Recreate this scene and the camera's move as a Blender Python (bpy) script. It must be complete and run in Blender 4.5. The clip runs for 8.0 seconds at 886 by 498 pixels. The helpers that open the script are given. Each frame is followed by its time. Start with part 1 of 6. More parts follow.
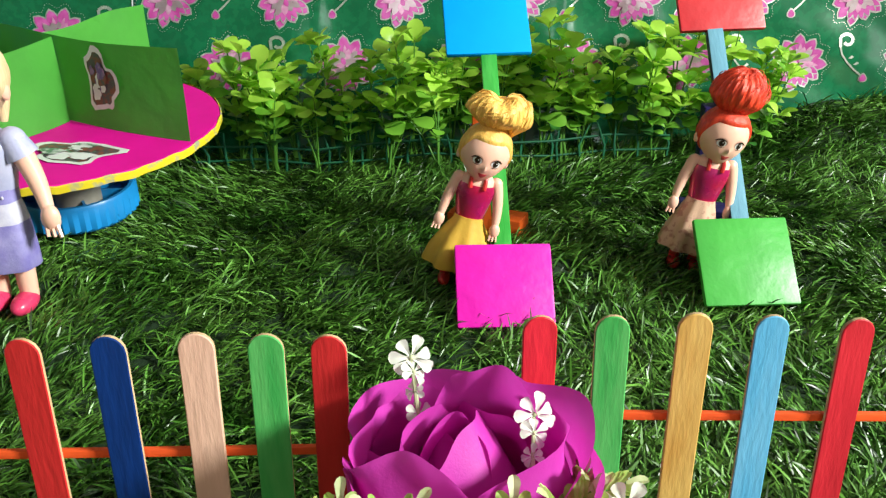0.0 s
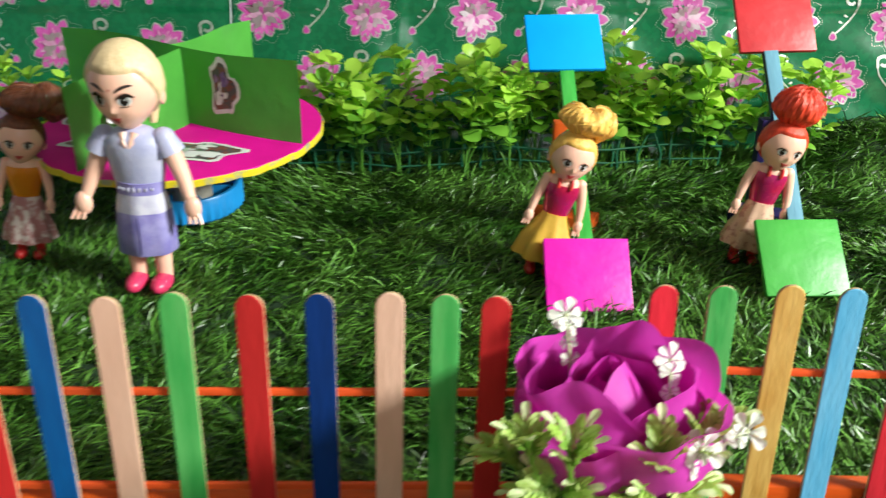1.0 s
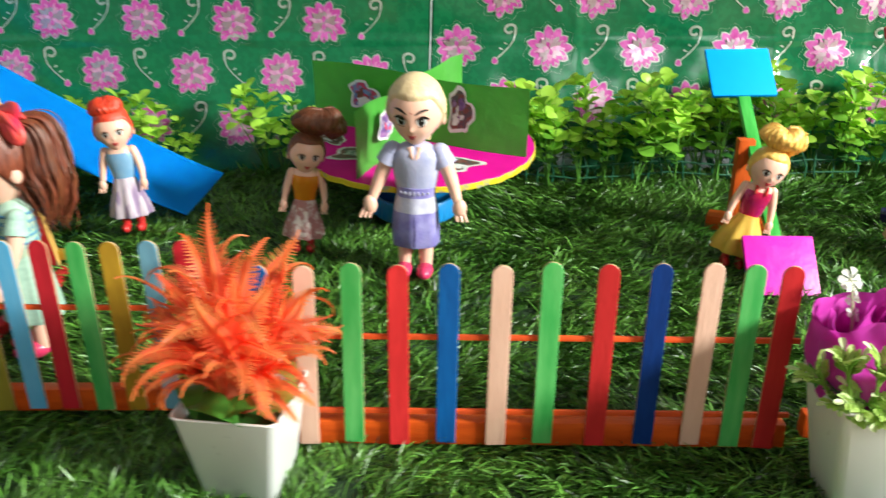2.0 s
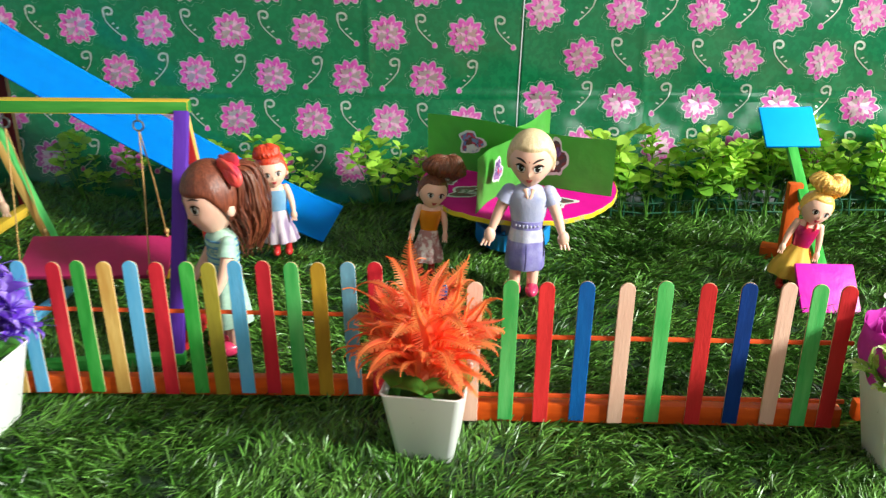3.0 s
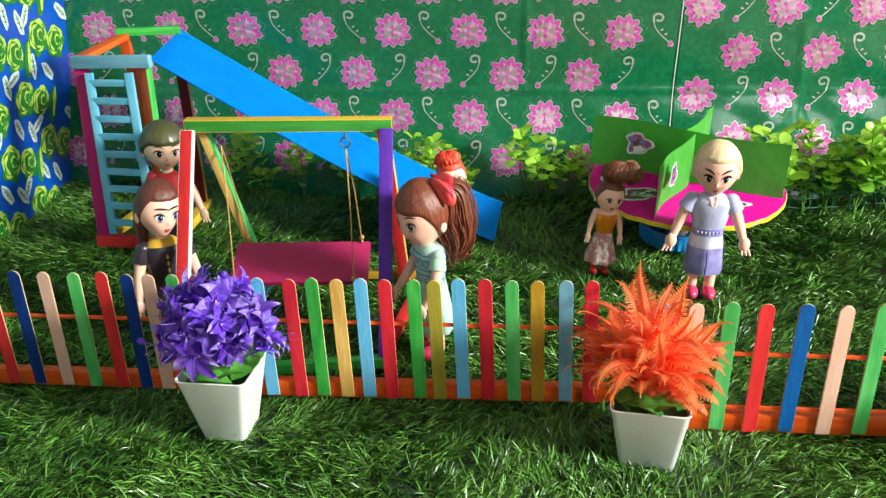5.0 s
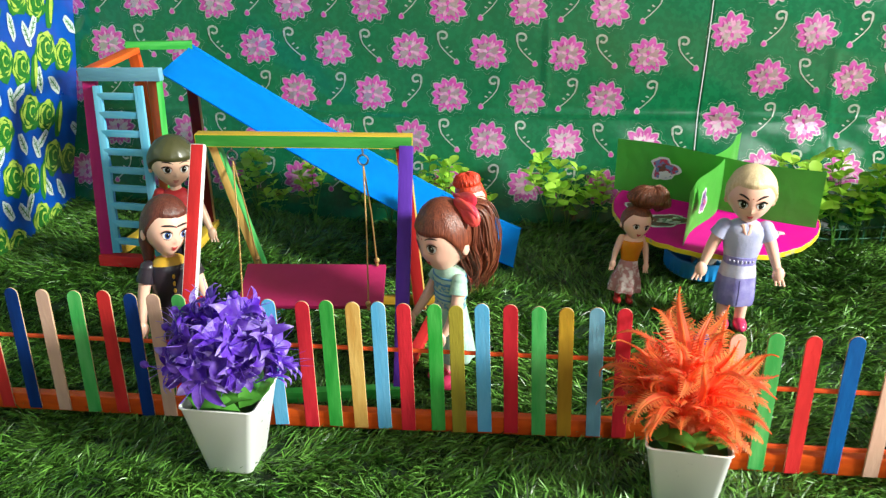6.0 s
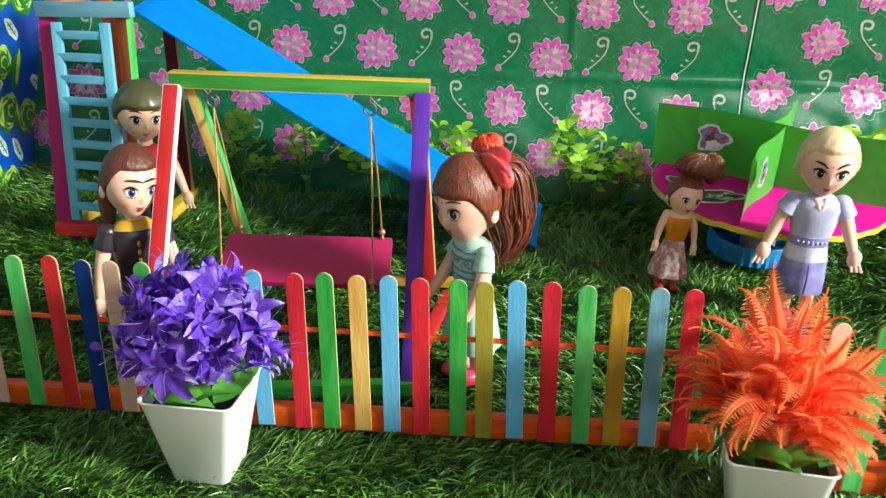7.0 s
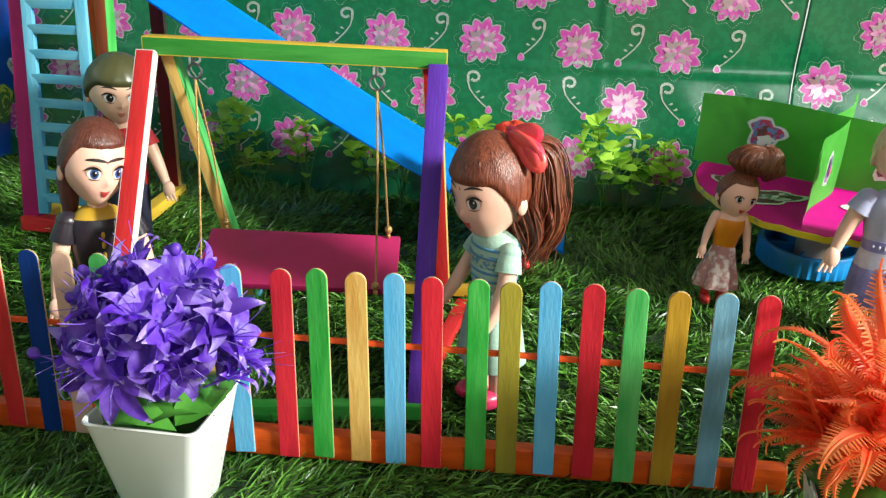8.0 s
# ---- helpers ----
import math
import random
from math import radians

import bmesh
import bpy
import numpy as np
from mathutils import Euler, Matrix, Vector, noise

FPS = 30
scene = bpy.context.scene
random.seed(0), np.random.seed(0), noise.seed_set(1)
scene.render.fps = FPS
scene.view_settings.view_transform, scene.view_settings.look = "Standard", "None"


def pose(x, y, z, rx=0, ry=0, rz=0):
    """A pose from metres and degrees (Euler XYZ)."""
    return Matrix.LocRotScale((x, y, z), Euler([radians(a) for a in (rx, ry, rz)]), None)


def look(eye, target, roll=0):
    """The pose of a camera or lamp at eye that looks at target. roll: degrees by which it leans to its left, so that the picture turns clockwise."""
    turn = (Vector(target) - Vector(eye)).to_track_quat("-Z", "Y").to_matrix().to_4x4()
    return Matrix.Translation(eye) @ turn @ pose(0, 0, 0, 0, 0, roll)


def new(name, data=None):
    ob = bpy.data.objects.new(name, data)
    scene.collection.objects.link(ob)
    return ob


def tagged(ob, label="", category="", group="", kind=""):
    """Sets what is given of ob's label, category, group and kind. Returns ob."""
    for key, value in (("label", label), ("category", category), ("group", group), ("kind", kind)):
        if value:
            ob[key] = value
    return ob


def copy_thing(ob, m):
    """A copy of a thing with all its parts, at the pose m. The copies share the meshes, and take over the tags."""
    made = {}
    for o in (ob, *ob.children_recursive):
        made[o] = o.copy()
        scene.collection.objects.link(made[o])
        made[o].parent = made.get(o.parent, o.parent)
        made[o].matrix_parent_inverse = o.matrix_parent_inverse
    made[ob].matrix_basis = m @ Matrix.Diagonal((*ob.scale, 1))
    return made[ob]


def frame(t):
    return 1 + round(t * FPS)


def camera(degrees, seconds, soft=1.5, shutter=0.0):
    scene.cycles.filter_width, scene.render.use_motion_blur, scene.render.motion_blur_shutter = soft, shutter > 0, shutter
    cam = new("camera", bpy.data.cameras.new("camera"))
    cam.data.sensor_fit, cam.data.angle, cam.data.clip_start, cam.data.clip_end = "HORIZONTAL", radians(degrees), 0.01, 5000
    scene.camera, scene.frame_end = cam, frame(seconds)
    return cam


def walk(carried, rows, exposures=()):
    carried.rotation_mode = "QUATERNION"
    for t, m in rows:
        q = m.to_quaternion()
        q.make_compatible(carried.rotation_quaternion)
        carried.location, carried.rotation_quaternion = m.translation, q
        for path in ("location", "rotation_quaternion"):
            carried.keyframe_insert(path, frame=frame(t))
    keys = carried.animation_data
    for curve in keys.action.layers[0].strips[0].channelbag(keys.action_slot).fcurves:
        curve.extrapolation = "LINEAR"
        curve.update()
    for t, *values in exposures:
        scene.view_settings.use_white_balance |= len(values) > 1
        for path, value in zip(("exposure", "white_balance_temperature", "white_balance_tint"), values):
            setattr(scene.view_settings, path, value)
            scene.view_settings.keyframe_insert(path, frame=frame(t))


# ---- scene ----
cam = camera(55.0, 8.0, soft=1.3, shutter=0.4)
PATH = [
    (0, (0.01746, 0.00961, 0.24632), (0.03912, 0.92089, -0.16488), -1.309),
    (0.5, (0.01043, -0.00212, 0.25076), (0.02837, 0.91136, -0.15574), -1.251),
    (1, (-0.03875, -0.05272, 0.26155), (-0.02497, 0.86437, -0.13689), -0.490),
    (1.5, (-0.10892, -0.10996, 0.27221), (-0.11175, 0.81080, -0.11792), -0.542),
    (2, (-0.19066, -0.17007, 0.29270), (-0.20798, 0.75597, -0.08435), -0.943),
    (2.2, (-0.21798, -0.19056, 0.30332), (-0.23867, 0.73897, -0.06484), -0.994),
    (3.3, (-0.30157, -0.34796, 0.35131), (-0.33434, 0.59012, 0.00643), -0.692),
    (3.5, (-0.32025, -0.36075, 0.35288), (-0.35918, 0.57294, -0.00307), -1.119),
    (4, (-0.35094, -0.36376, 0.38327), (-0.41893, 0.54632, -0.02554), -2.156),
    (4.5, (-0.38533, -0.34388, 0.41267), (-0.47342, 0.56454, 0.00401), -2.654),
    (6, (-0.42605, -0.30145, 0.39036), (-0.51994, 0.62505, 0.02595), -1.243),
    (6.5, (-0.44897, -0.24942, 0.35545), (-0.53243, 0.67982, -0.00448), -0.496),
    (7, (-0.46383, -0.19743, 0.32444), (-0.53907, 0.73039, -0.04092), 0.463),
    (7.5, (-0.47762, -0.14076, 0.29553), (-0.55539, 0.79140, -0.05805), 1.068),
    (8, (-0.47494, -0.11617, 0.27555), (-0.56164, 0.82019, -0.06461), 1.174),
]
walk(cam, [(t, look(eye, target, roll)) for t, eye, target, roll in PATH], exposures=((0, -0.54), (1, -0.52), (1.5, -0.36), (2, -0.17), (3.5, -0.11), (4.5, 0.0), (8, 0.03)))

# light -------------------------------------------------------------
world = bpy.data.worlds.new("daylight")
scene.world = world
world.use_nodes = True
wn = world.node_tree
sky = wn.nodes.new("ShaderNodeTexSky")
sky.sky_type, sky.sun_disc = "NISHITA", False
sky.sun_elevation, sky.sun_rotation = radians(38), radians(120)
wn.links.new(sky.outputs[0], wn.nodes["Background"].inputs[0])
wn.nodes["Background"].inputs[1].default_value = 0.1


def area_lamp(m, w, h, power, colour):
    lamp = bpy.data.lights.new("area_light", "AREA")
    lamp.shape, lamp.size, lamp.size_y, lamp.energy, lamp.color = "RECTANGLE", w, h, power, colour
    ob = new("area_light", lamp)
    ob.matrix_world = m
    return ob


# main light, from the window on the right
area_lamp(look((2.37, -0.72, 1.36), (-0.25, 0.40, 0.1)), 0.50, 0.50, 264, (0.945, 1.0, 0.91))
# fill from behind the camera, added to brighten fronts; no window known there
area_lamp(look((1.2, -3.27, 1.70), (-0.3, 0.4, 0.1)), 1.4, 1.2, 26, (0.96, 1.0, 0.93))


# materials ---------------------------------------------------------
def material(name, colour, rough=0.5, second=None, scale=60.0, stretch=(1, 1, 1), bump=0.15, bscale=None,
             metal=0.0, coat=0.0, contrast=(0.35, 0.65), island=0.0, rand=0.0, trans=0.0, thin=0.0, spec=None, bdist=0.001):
    m = bpy.data.materials.new(name)
    m.use_nodes = True
    nt = m.node_tree
    b = nt.nodes["Principled BSDF"]
    b.inputs["Roughness"].default_value = rough
    b.inputs["Metallic"].default_value = metal
    b.inputs["Coat Weight"].default_value = coat
    b.inputs["Coat Roughness"].default_value = 0.12
    if spec is not None:
        b.inputs["Specular IOR Level"].default_value = spec
    tc = nt.nodes.new("ShaderNodeTexCoord")
    mp = nt.nodes.new("ShaderNodeMapping")
    mp.inputs["Scale"].default_value = stretch
    nt.links.new(tc.outputs["Object"], mp.inputs["Vector"])
    oi = nt.nodes.new("ShaderNodeObjectInfo")
    off = nt.nodes.new("ShaderNodeVectorMath")
    off.operation = "ADD"
    mul = nt.nodes.new("ShaderNodeMath")
    mul.operation = "MULTIPLY"
    mul.inputs[1].default_value = 7.0
    nt.links.new(oi.outputs["Random"], mul.inputs[0])
    nt.links.new(mp.outputs[0], off.inputs[0])
    nt.links.new(mul.outputs[0], off.inputs[1])
    n1 = nt.nodes.new("ShaderNodeTexNoise")
    n1.inputs["Scale"].default_value, n1.inputs["Detail"].default_value = scale, 5.0
    nt.links.new(off.outputs[0], n1.inputs["Vector"])
    n2 = nt.nodes.new("ShaderNodeTexNoise")
    n2.inputs["Scale"].default_value, n2.inputs["Detail"].default_value = (bscale or scale * 5), 4.0
    nt.links.new(off.outputs[0], n2.inputs["Vector"])
    ramp = nt.nodes.new("ShaderNodeMapRange")
    ramp.inputs["From Min"].default_value, ramp.inputs["From Max"].default_value = contrast
    nt.links.new(n1.outputs["Fac"], ramp.inputs["Value"])
    mix = nt.nodes.new("ShaderNodeMix")
    mix.data_type = "RGBA"
    second = second or tuple(min(1.0, c * 0.82) for c in colour)
    mix.inputs["A"].default_value = (*colour, 1)
    mix.inputs["B"].default_value = (*second, 1)
    nt.links.new(ramp.outputs[0], mix.inputs["Factor"])
    out = mix.outputs["Result"]
    if island or rand:
        hsv = nt.nodes.new("ShaderNodeHueSaturation")
        vr = nt.nodes.new("ShaderNodeMapRange")
        amount = island or rand
        vr.inputs["To Min"].default_value, vr.inputs["To Max"].default_value = 1 - amount, 1 + amount
        if island:
            geo = nt.nodes.new("ShaderNodeNewGeometry")
            nt.links.new(geo.outputs["Random Per Island"], vr.inputs["Value"])
        else:
            nt.links.new(oi.outputs["Random"], vr.inputs["Value"])
        nt.links.new(vr.outputs[0], hsv.inputs["Value"])
        nt.links.new(out, hsv.inputs["Color"])
        out = hsv.outputs["Color"]
    nt.links.new(out, b.inputs["Base Color"])
    if trans:
        b.inputs["Subsurface Weight"].default_value = trans
        b.inputs["Subsurface Radius"].default_value = (0.004, 0.003, 0.002)
    rr = nt.nodes.new("ShaderNodeMapRange")
    rr.inputs["To Min"].default_value, rr.inputs["To Max"].default_value = max(0.05, rough - 0.08), min(1, rough + 0.1)
    nt.links.new(n2.outputs["Fac"], rr.inputs["Value"])
    nt.links.new(rr.outputs[0], b.inputs["Roughness"])
    bp = nt.nodes.new("ShaderNodeBump")
    bp.inputs["Strength"].default_value, bp.inputs["Distance"].default_value = bump, bdist
    nt.links.new(n2.outputs["Fac"], bp.inputs["Height"])
    nt.links.new(bp.outputs[0], b.inputs["Normal"])
    if thin:
        tl, ms = nt.nodes.new("ShaderNodeBsdfTranslucent"), nt.nodes.new("ShaderNodeMixShader")
        ms.inputs[0].default_value = thin
        nt.links.new(out, tl.inputs["Color"])
        nt.links.new(b.outputs[0], ms.inputs[1])
        nt.links.new(tl.outputs[0], ms.inputs[2])
        nt.links.new(ms.outputs[0], nt.nodes["Material Output"].inputs["Surface"])
    return m


def paint(name, colour, second=None, rough=0.5, **k):
    """Brushed poster paint on bare wood, the strokes along the stick."""
    return material(name, colour, rough, second or tuple(min(1, c * 0.75 + 0.02) for c in colour), 70, (1.8, 1.8, 0.35), 0.32, 300, spec=0.22, rand=0.07, contrast=(0.36, 0.68), **k)


RED = paint("red_paint", (0.62, 0.028, 0.03), (0.48, 0.02, 0.022))
CRIMSON = paint("crimson_paint", (0.66, 0.024, 0.042), (0.48, 0.016, 0.028))
GREEN = paint("green_paint", (0.045, 0.34, 0.075), (0.12, 0.45, 0.13))
LEAFGREEN = paint("leaf_green_paint", (0.022, 0.29, 0.036), (0.075, 0.43, 0.080))
NAVY = paint("navy_paint", (0.001, 0.032, 0.19), (0.001, 0.022, 0.13), rough=0.65)
MIDBLUE = paint("mid_blue_paint", (0.004, 0.105, 0.36), (0.004, 0.07, 0.27))
SKYBLUE = paint("sky_blue_paint", (0.10, 0.40, 0.68), (0.16, 0.46, 0.72))
PINK = paint("pale_pink_paint", (0.70, 0.43, 0.33), (0.62, 0.36, 0.27))
OCHRE = paint("ochre_stain", (0.72, 0.46, 0.14), (0.55, 0.28, 0.06))
OLIVE = paint("olive_paint", (0.36, 0.30, 0.035), (0.27, 0.22, 0.03))
MUSTARD = paint("mustard_paint", (0.42, 0.24, 0.02), (0.32, 0.17, 0.015))
YELLOW = paint("yellow_paint", (0.72, 0.46, 0.04), (0.58, 0.36, 0.04))
ORANGE = paint("orange_paint", (0.74, 0.12, 0.015), (0.55, 0.075, 0.01))
RAIL = paint("rail_orange_paint", (0.85, 0.10, 0.02), (0.65, 0.08, 0.02))
RUST = paint("rust_orange_paint", (0.66, 0.095, 0.010), (0.46, 0.055, 0.007), rough=0.38)
PURPLE = paint("purple_paint", (0.12, 0.035, 0.40), (0.09, 0.025, 0.30))
DARKPURPLE = paint("dark_purple_paint", (0.02, 0.012, 0.09), (0.012, 0.008, 0.06))
MAROON = paint("maroon_paint", (0.16, 0.008, 0.012), (0.11, 0.006, 0.008))
MAGENTA = paint("magenta_paint", (0.42, 0.012, 0.13), (0.34, 0.01, 0.10))
STEELBLUE = paint("steel_blue_paint", (0.17, 0.38, 0.50), (0.13, 0.30, 0.42))
WHITEP = paint("white_paint", (0.80, 0.79, 0.78), (0.70, 0.68, 0.66))
OLIVEGREEN = paint("olive_green_paint", (0.030, 0.22, 0.030), (0.055, 0.29, 0.045))
WOOD = material("bare_wood", (0.62, 0.43, 0.25), 0.7, (0.48, 0.31, 0.16), 120, (3, 3, 0.2), 0.3, rand=0.08)
BLUECARD = material("blue_card", (0.0, 0.36, 1.0), 0.6, (0.0, 0.33, 0.95), 25, bump=0.12, bscale=60, spec=0.12)
GREENCARD = material("green_card", (0.13, 0.56, 0.085), 0.38, (0.11, 0.49, 0.075), 30, bump=0.5, bscale=45, bdist=0.002)
LIMECARD = material("lime_card", (0.062, 0.41, 0.055), 0.42, (0.045, 0.33, 0.042), 30, bump=0.5, bscale=50, bdist=0.002)
PINKCARD = material("hot_pink_card", (0.84, 0.008, 0.46), 0.42, (0.72, 0.006, 0.40), 30, bump=0.5, bscale=55, bdist=0.002)
DISCPINK = material("magenta_card", (0.72, 0.002, 0.29), 0.6, (0.64, 0.002, 0.25), 40, bump=0.12, bscale=50, spec=0.2)
REDCARD = material("red_card", (0.66, 0.032, 0.042), 0.42, (0.56, 0.025, 0.034), 40, bump=0.5, bscale=50, bdist=0.002)
SEATPINK = material("raspberry_board", (0.42, 0.012, 0.10), 0.5, (0.36, 0.01, 0.085), 40, bump=0.2)
YELLOWTAPE = material("yellow_tape", (0.66, 0.52, 0.02), 0.4, (0.34, 0.33, 0.22), 120, bump=0.5, bscale=70, contrast=(0.52, 0.62))
BLUEPLASTIC = material("blue_plastic", (0.01, 0.24, 0.60), 0.35, (0.01, 0.20, 0.50), 30, bump=0.05)
WHITEPLASTIC = material("white_plastic", (0.93, 0.93, 0.92), 0.30, (0.90, 0.90, 0.89), 18, bump=0.0)
CORK = material("grey_spool", (0.36, 0.33, 0.28), 0.6, bump=0.2)
STICKERW = material("sticker_white", (0.80, 0.80, 0.80), 0.35, bump=0.05)
STICKERP = material("sticker_violet", (0.14, 0.07, 0.25), 0.35, (0.30, 0.16, 0.34), 260, contrast=(0.45, 0.55), bump=0.05)
STICKERB = material("sticker_brown", (0.20, 0.06, 0.045), 0.35, (0.08, 0.07, 0.08), 260, contrast=(0.45, 0.55), bump=0.05)
STICKERG = material("sticker_green", (0.10, 0.20, 0.13), 0.35, (0.5, 0.5, 0.5), 300, contrast=(0.45, 0.55), bump=0.05)
STICKERR = material("sticker_red", (0.55, 0.05, 0.12), 0.35, (0.15, 0.25, 0.5), 260, contrast=(0.45, 0.55), bump=0.05)
GOLD = material("gold_cord", (0.62, 0.38, 0.14), 0.4, (0.42, 0.23, 0.08), 1500, bump=0.6, bscale=1500, metal=0.5)
STEEL = material("steel", (0.30, 0.31, 0.34), 0.42, bump=0.02, metal=1.0)
BLADE = material("grass_blade", (0.026, 0.100, 0.008), 0.36, (0.115, 0.260, 0.040), 17, bump=0.1, island=0.88, contrast=(0.3, 0.7), spec=0.45)
BACKING = material("grass_backing", (0.006, 0.024, 0.006), 0.85, (0.010, 0.035, 0.008), 90, bump=0.6)
# one leaf in three greens, darker ones put low for shade inside the hedge
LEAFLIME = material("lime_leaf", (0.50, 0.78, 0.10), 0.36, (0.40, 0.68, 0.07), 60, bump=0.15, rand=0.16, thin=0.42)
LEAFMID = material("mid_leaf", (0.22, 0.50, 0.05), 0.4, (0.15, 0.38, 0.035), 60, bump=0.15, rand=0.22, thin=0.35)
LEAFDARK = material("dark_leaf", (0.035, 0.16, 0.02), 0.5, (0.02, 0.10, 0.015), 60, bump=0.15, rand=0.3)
STEMGREEN = material("stem_green", (0.07, 0.22, 0.02), 0.5, bump=0.1)
LATTICE = material("lattice_green", (0.008, 0.11, 0.05), 0.45, bump=0.1)
POTLEAF = material("pot_leaf", (0.05, 0.20, 0.022), 0.4, (0.08, 0.27, 0.035), 80, bump=0.2, rand=0.15)
VIOLET = material("violet_petal", (0.105, 0.020, 0.48), 0.42, (0.25, 0.12, 0.64), 110, bump=0.2, rand=0.3, contrast=(0.4, 0.7), thin=0.35)
VIOLETPALE = material("pale_violet_petal", (0.46, 0.34, 0.80), 0.45, (0.22, 0.10, 0.62), 160, bump=0.2, rand=0.2, thin=0.3)
FERN = material("orange_fern", (1.0, 0.32, 0.160), 0.42, (1.0, 0.24, 0.110), 50, bump=0.15, rand=0.08, thin=0.66)
FERNDEEP = material("deep_orange_fern", (1.0, 0.23, 0.105), 0.42, (1.0, 0.17, 0.070), 50, bump=0.15, rand=0.10, thin=0.55)
FERNY = material("amber_fern", (1.0, 0.42, 0.14), 0.42, (1.0, 0.30, 0.10), 50, bump=0.15, rand=0.08, thin=0.66)
ROSE = material("rose_cloth", (0.78, 0.075, 0.59), 0.55, (0.68, 0.045, 0.49), 40, bump=0.15, bscale=1400, thin=0.42)
PALEGREEN = material("variegated_leaf", (0.44, 0.64, 0.13), 0.45, (0.68, 0.80, 0.32), 160, bump=0.15, rand=0.12, contrast=(0.45, 0.68), thin=0.4)
SPRIGGREEN = material("sprig_green", (0.20, 0.42, 0.05), 0.45, (0.32, 0.55, 0.10), 130, bump=0.15, rand=0.12, thin=0.4)
CREAMLEAF = material("creamy_leaf_tip", (0.74, 0.80, 0.48), 0.45, (0.58, 0.70, 0.30), 160, bump=0.15, thin=0.4)
WHITEPETAL = material("white_petal", (0.92, 0.93, 0.88), 0.45, (0.84, 0.87, 0.76), 90, bump=0.1, thin=0.3)
CREAM = material("cream_stem", (0.55, 0.60, 0.35), 0.5, bump=0.1)

PAPER = material("green_wrapping_paper", (0.004, 0.106, 0.042), 0.20, (0.006, 0.130, 0.052), 150, bump=0.14, bscale=24, coat=0.3, contrast=(0.47, 0.55), bdist=0.002)
PRINTPINK = material("print_pink", (0.42, 0.040, 0.25), 0.30, (0.54, 0.11, 0.38), 130, bump=0.05, coat=0.25)
PRINTPALE = material("print_pale_pink", (0.72, 0.42, 0.58), 0.30, (0.60, 0.20, 0.42), 200, bump=0.05, coat=0.25, metal=0.3)
PRINTDEEP = material("print_foil_pink", (0.62, 0.42, 0.50), 0.30, (0.66, 0.56, 0.60), 120, bump=0.08, metal=0.75)
PRINTSILVER = material("print_silver", (0.56, 0.58, 0.53), 0.34, (0.36, 0.42, 0.37), 400, bump=0.05, metal=0.55)
BLUEPAPER = material("blue_wrapping_paper", (0.003, 0.085, 0.46), 0.3, (0.003, 0.060, 0.37), 40, bump=0.1, bscale=24, coat=0.2, bdist=0.002)
PRINTGREEN = material("print_green", (0.016, 0.150, 0.022), 0.3, (0.030, 0.20, 0.03), 200, bump=0.05)
PRINTYELLOW = material("print_yellow", (0.50, 0.62, 0.10), 0.3, (0.30, 0.48, 0.06), 200, bump=0.05)
PRINTWHITE = material("print_white", (0.66, 0.72, 0.72), 0.3, (0.48, 0.56, 0.56), 200, bump=0.05)

WALLPAINT = material("wall_paint", (0.30, 0.31, 0.295), 0.8, (0.26, 0.27, 0.255), 4, bump=0.1, bscale=120)
FLOORWOOD = material("floor_stone", (0.40, 0.265, 0.165), 0.65, (0.27, 0.17, 0.10), 16, bump=0.6, bscale=70, contrast=(0.4, 0.62), bdist=0.003)

SKIN = material("doll_skin", (0.90, 0.53, 0.41), 0.32, (0.87, 0.50, 0.385), 30, bump=0.02, trans=0.15)
SKINTAN = material("doll_tan_skin", (0.82, 0.51, 0.37), 0.36, (0.79, 0.48, 0.345), 30, bump=0.02, trans=0.15)
EYEWHITE = material("eye_white_glint", (0.82, 0.82, 0.82), 0.25, bump=0)
EYEDARK = material("eye_dark", (0.020, 0.016, 0.014), 0.2, bump=0)
EYEBROWN = material("eye_brown", (0.075, 0.040, 0.028), 0.2, bump=0)
EYEBLUE = material("eye_blue", (0.05, 0.11, 0.34), 0.2, bump=0)
BROW = material("brow_brown", (0.022, 0.010, 0.008), 0.5, bump=0)
LID = material("eyelid_tint", (0.62, 0.33, 0.25), 0.35, bump=0)
LIPSOFT = material("soft_lips", (0.62, 0.22, 0.18), 0.35, bump=0)
LIPS = material("lips_red", (0.62, 0.05, 0.06), 0.3, bump=0)


def hair(name, c, c2):
    return material(name, c, 0.36, c2, 130, (6, 6, 0.5), 0.4, 260, contrast=(0.35, 0.65), bdist=0.0012)


HBLONDE = hair("blonde_hair", (0.95, 0.60, 0.15), (0.80, 0.42, 0.08))
HPALE = hair("pale_blonde_hair", (0.84, 0.64, 0.40), (0.70, 0.50, 0.28))
HRED = hair("orange_red_hair", (0.82, 0.07, 0.025), (0.62, 0.04, 0.018))
HBROWN = hair("auburn_hair", (0.105, 0.024, 0.013), (0.25, 0.062, 0.030))
HAUBURN = hair("chestnut_hair", (0.10, 0.028, 0.013), (0.24, 0.068, 0.028))
HDARKRED = hair("dark_red_hair", (0.070, 0.017, 0.011), (0.15, 0.038, 0.022))
HOLIVE = material("olive_hair", (0.075, 0.072, 0.028), 0.3, (0.055, 0.052, 0.02), 40, bump=0.1)
SATINRED = material("crimson_satin", (0.56, 0.010, 0.07), 0.25, (0.42, 0.010, 0.13), 60, bump=0.25, bscale=90, coat=0.6, metal=0.25)
CLOTHYELLOW = material("yellow_cloth", (0.70, 0.43, 0.05), 0.6, (0.60, 0.34, 0.04), 50, bump=0.3)
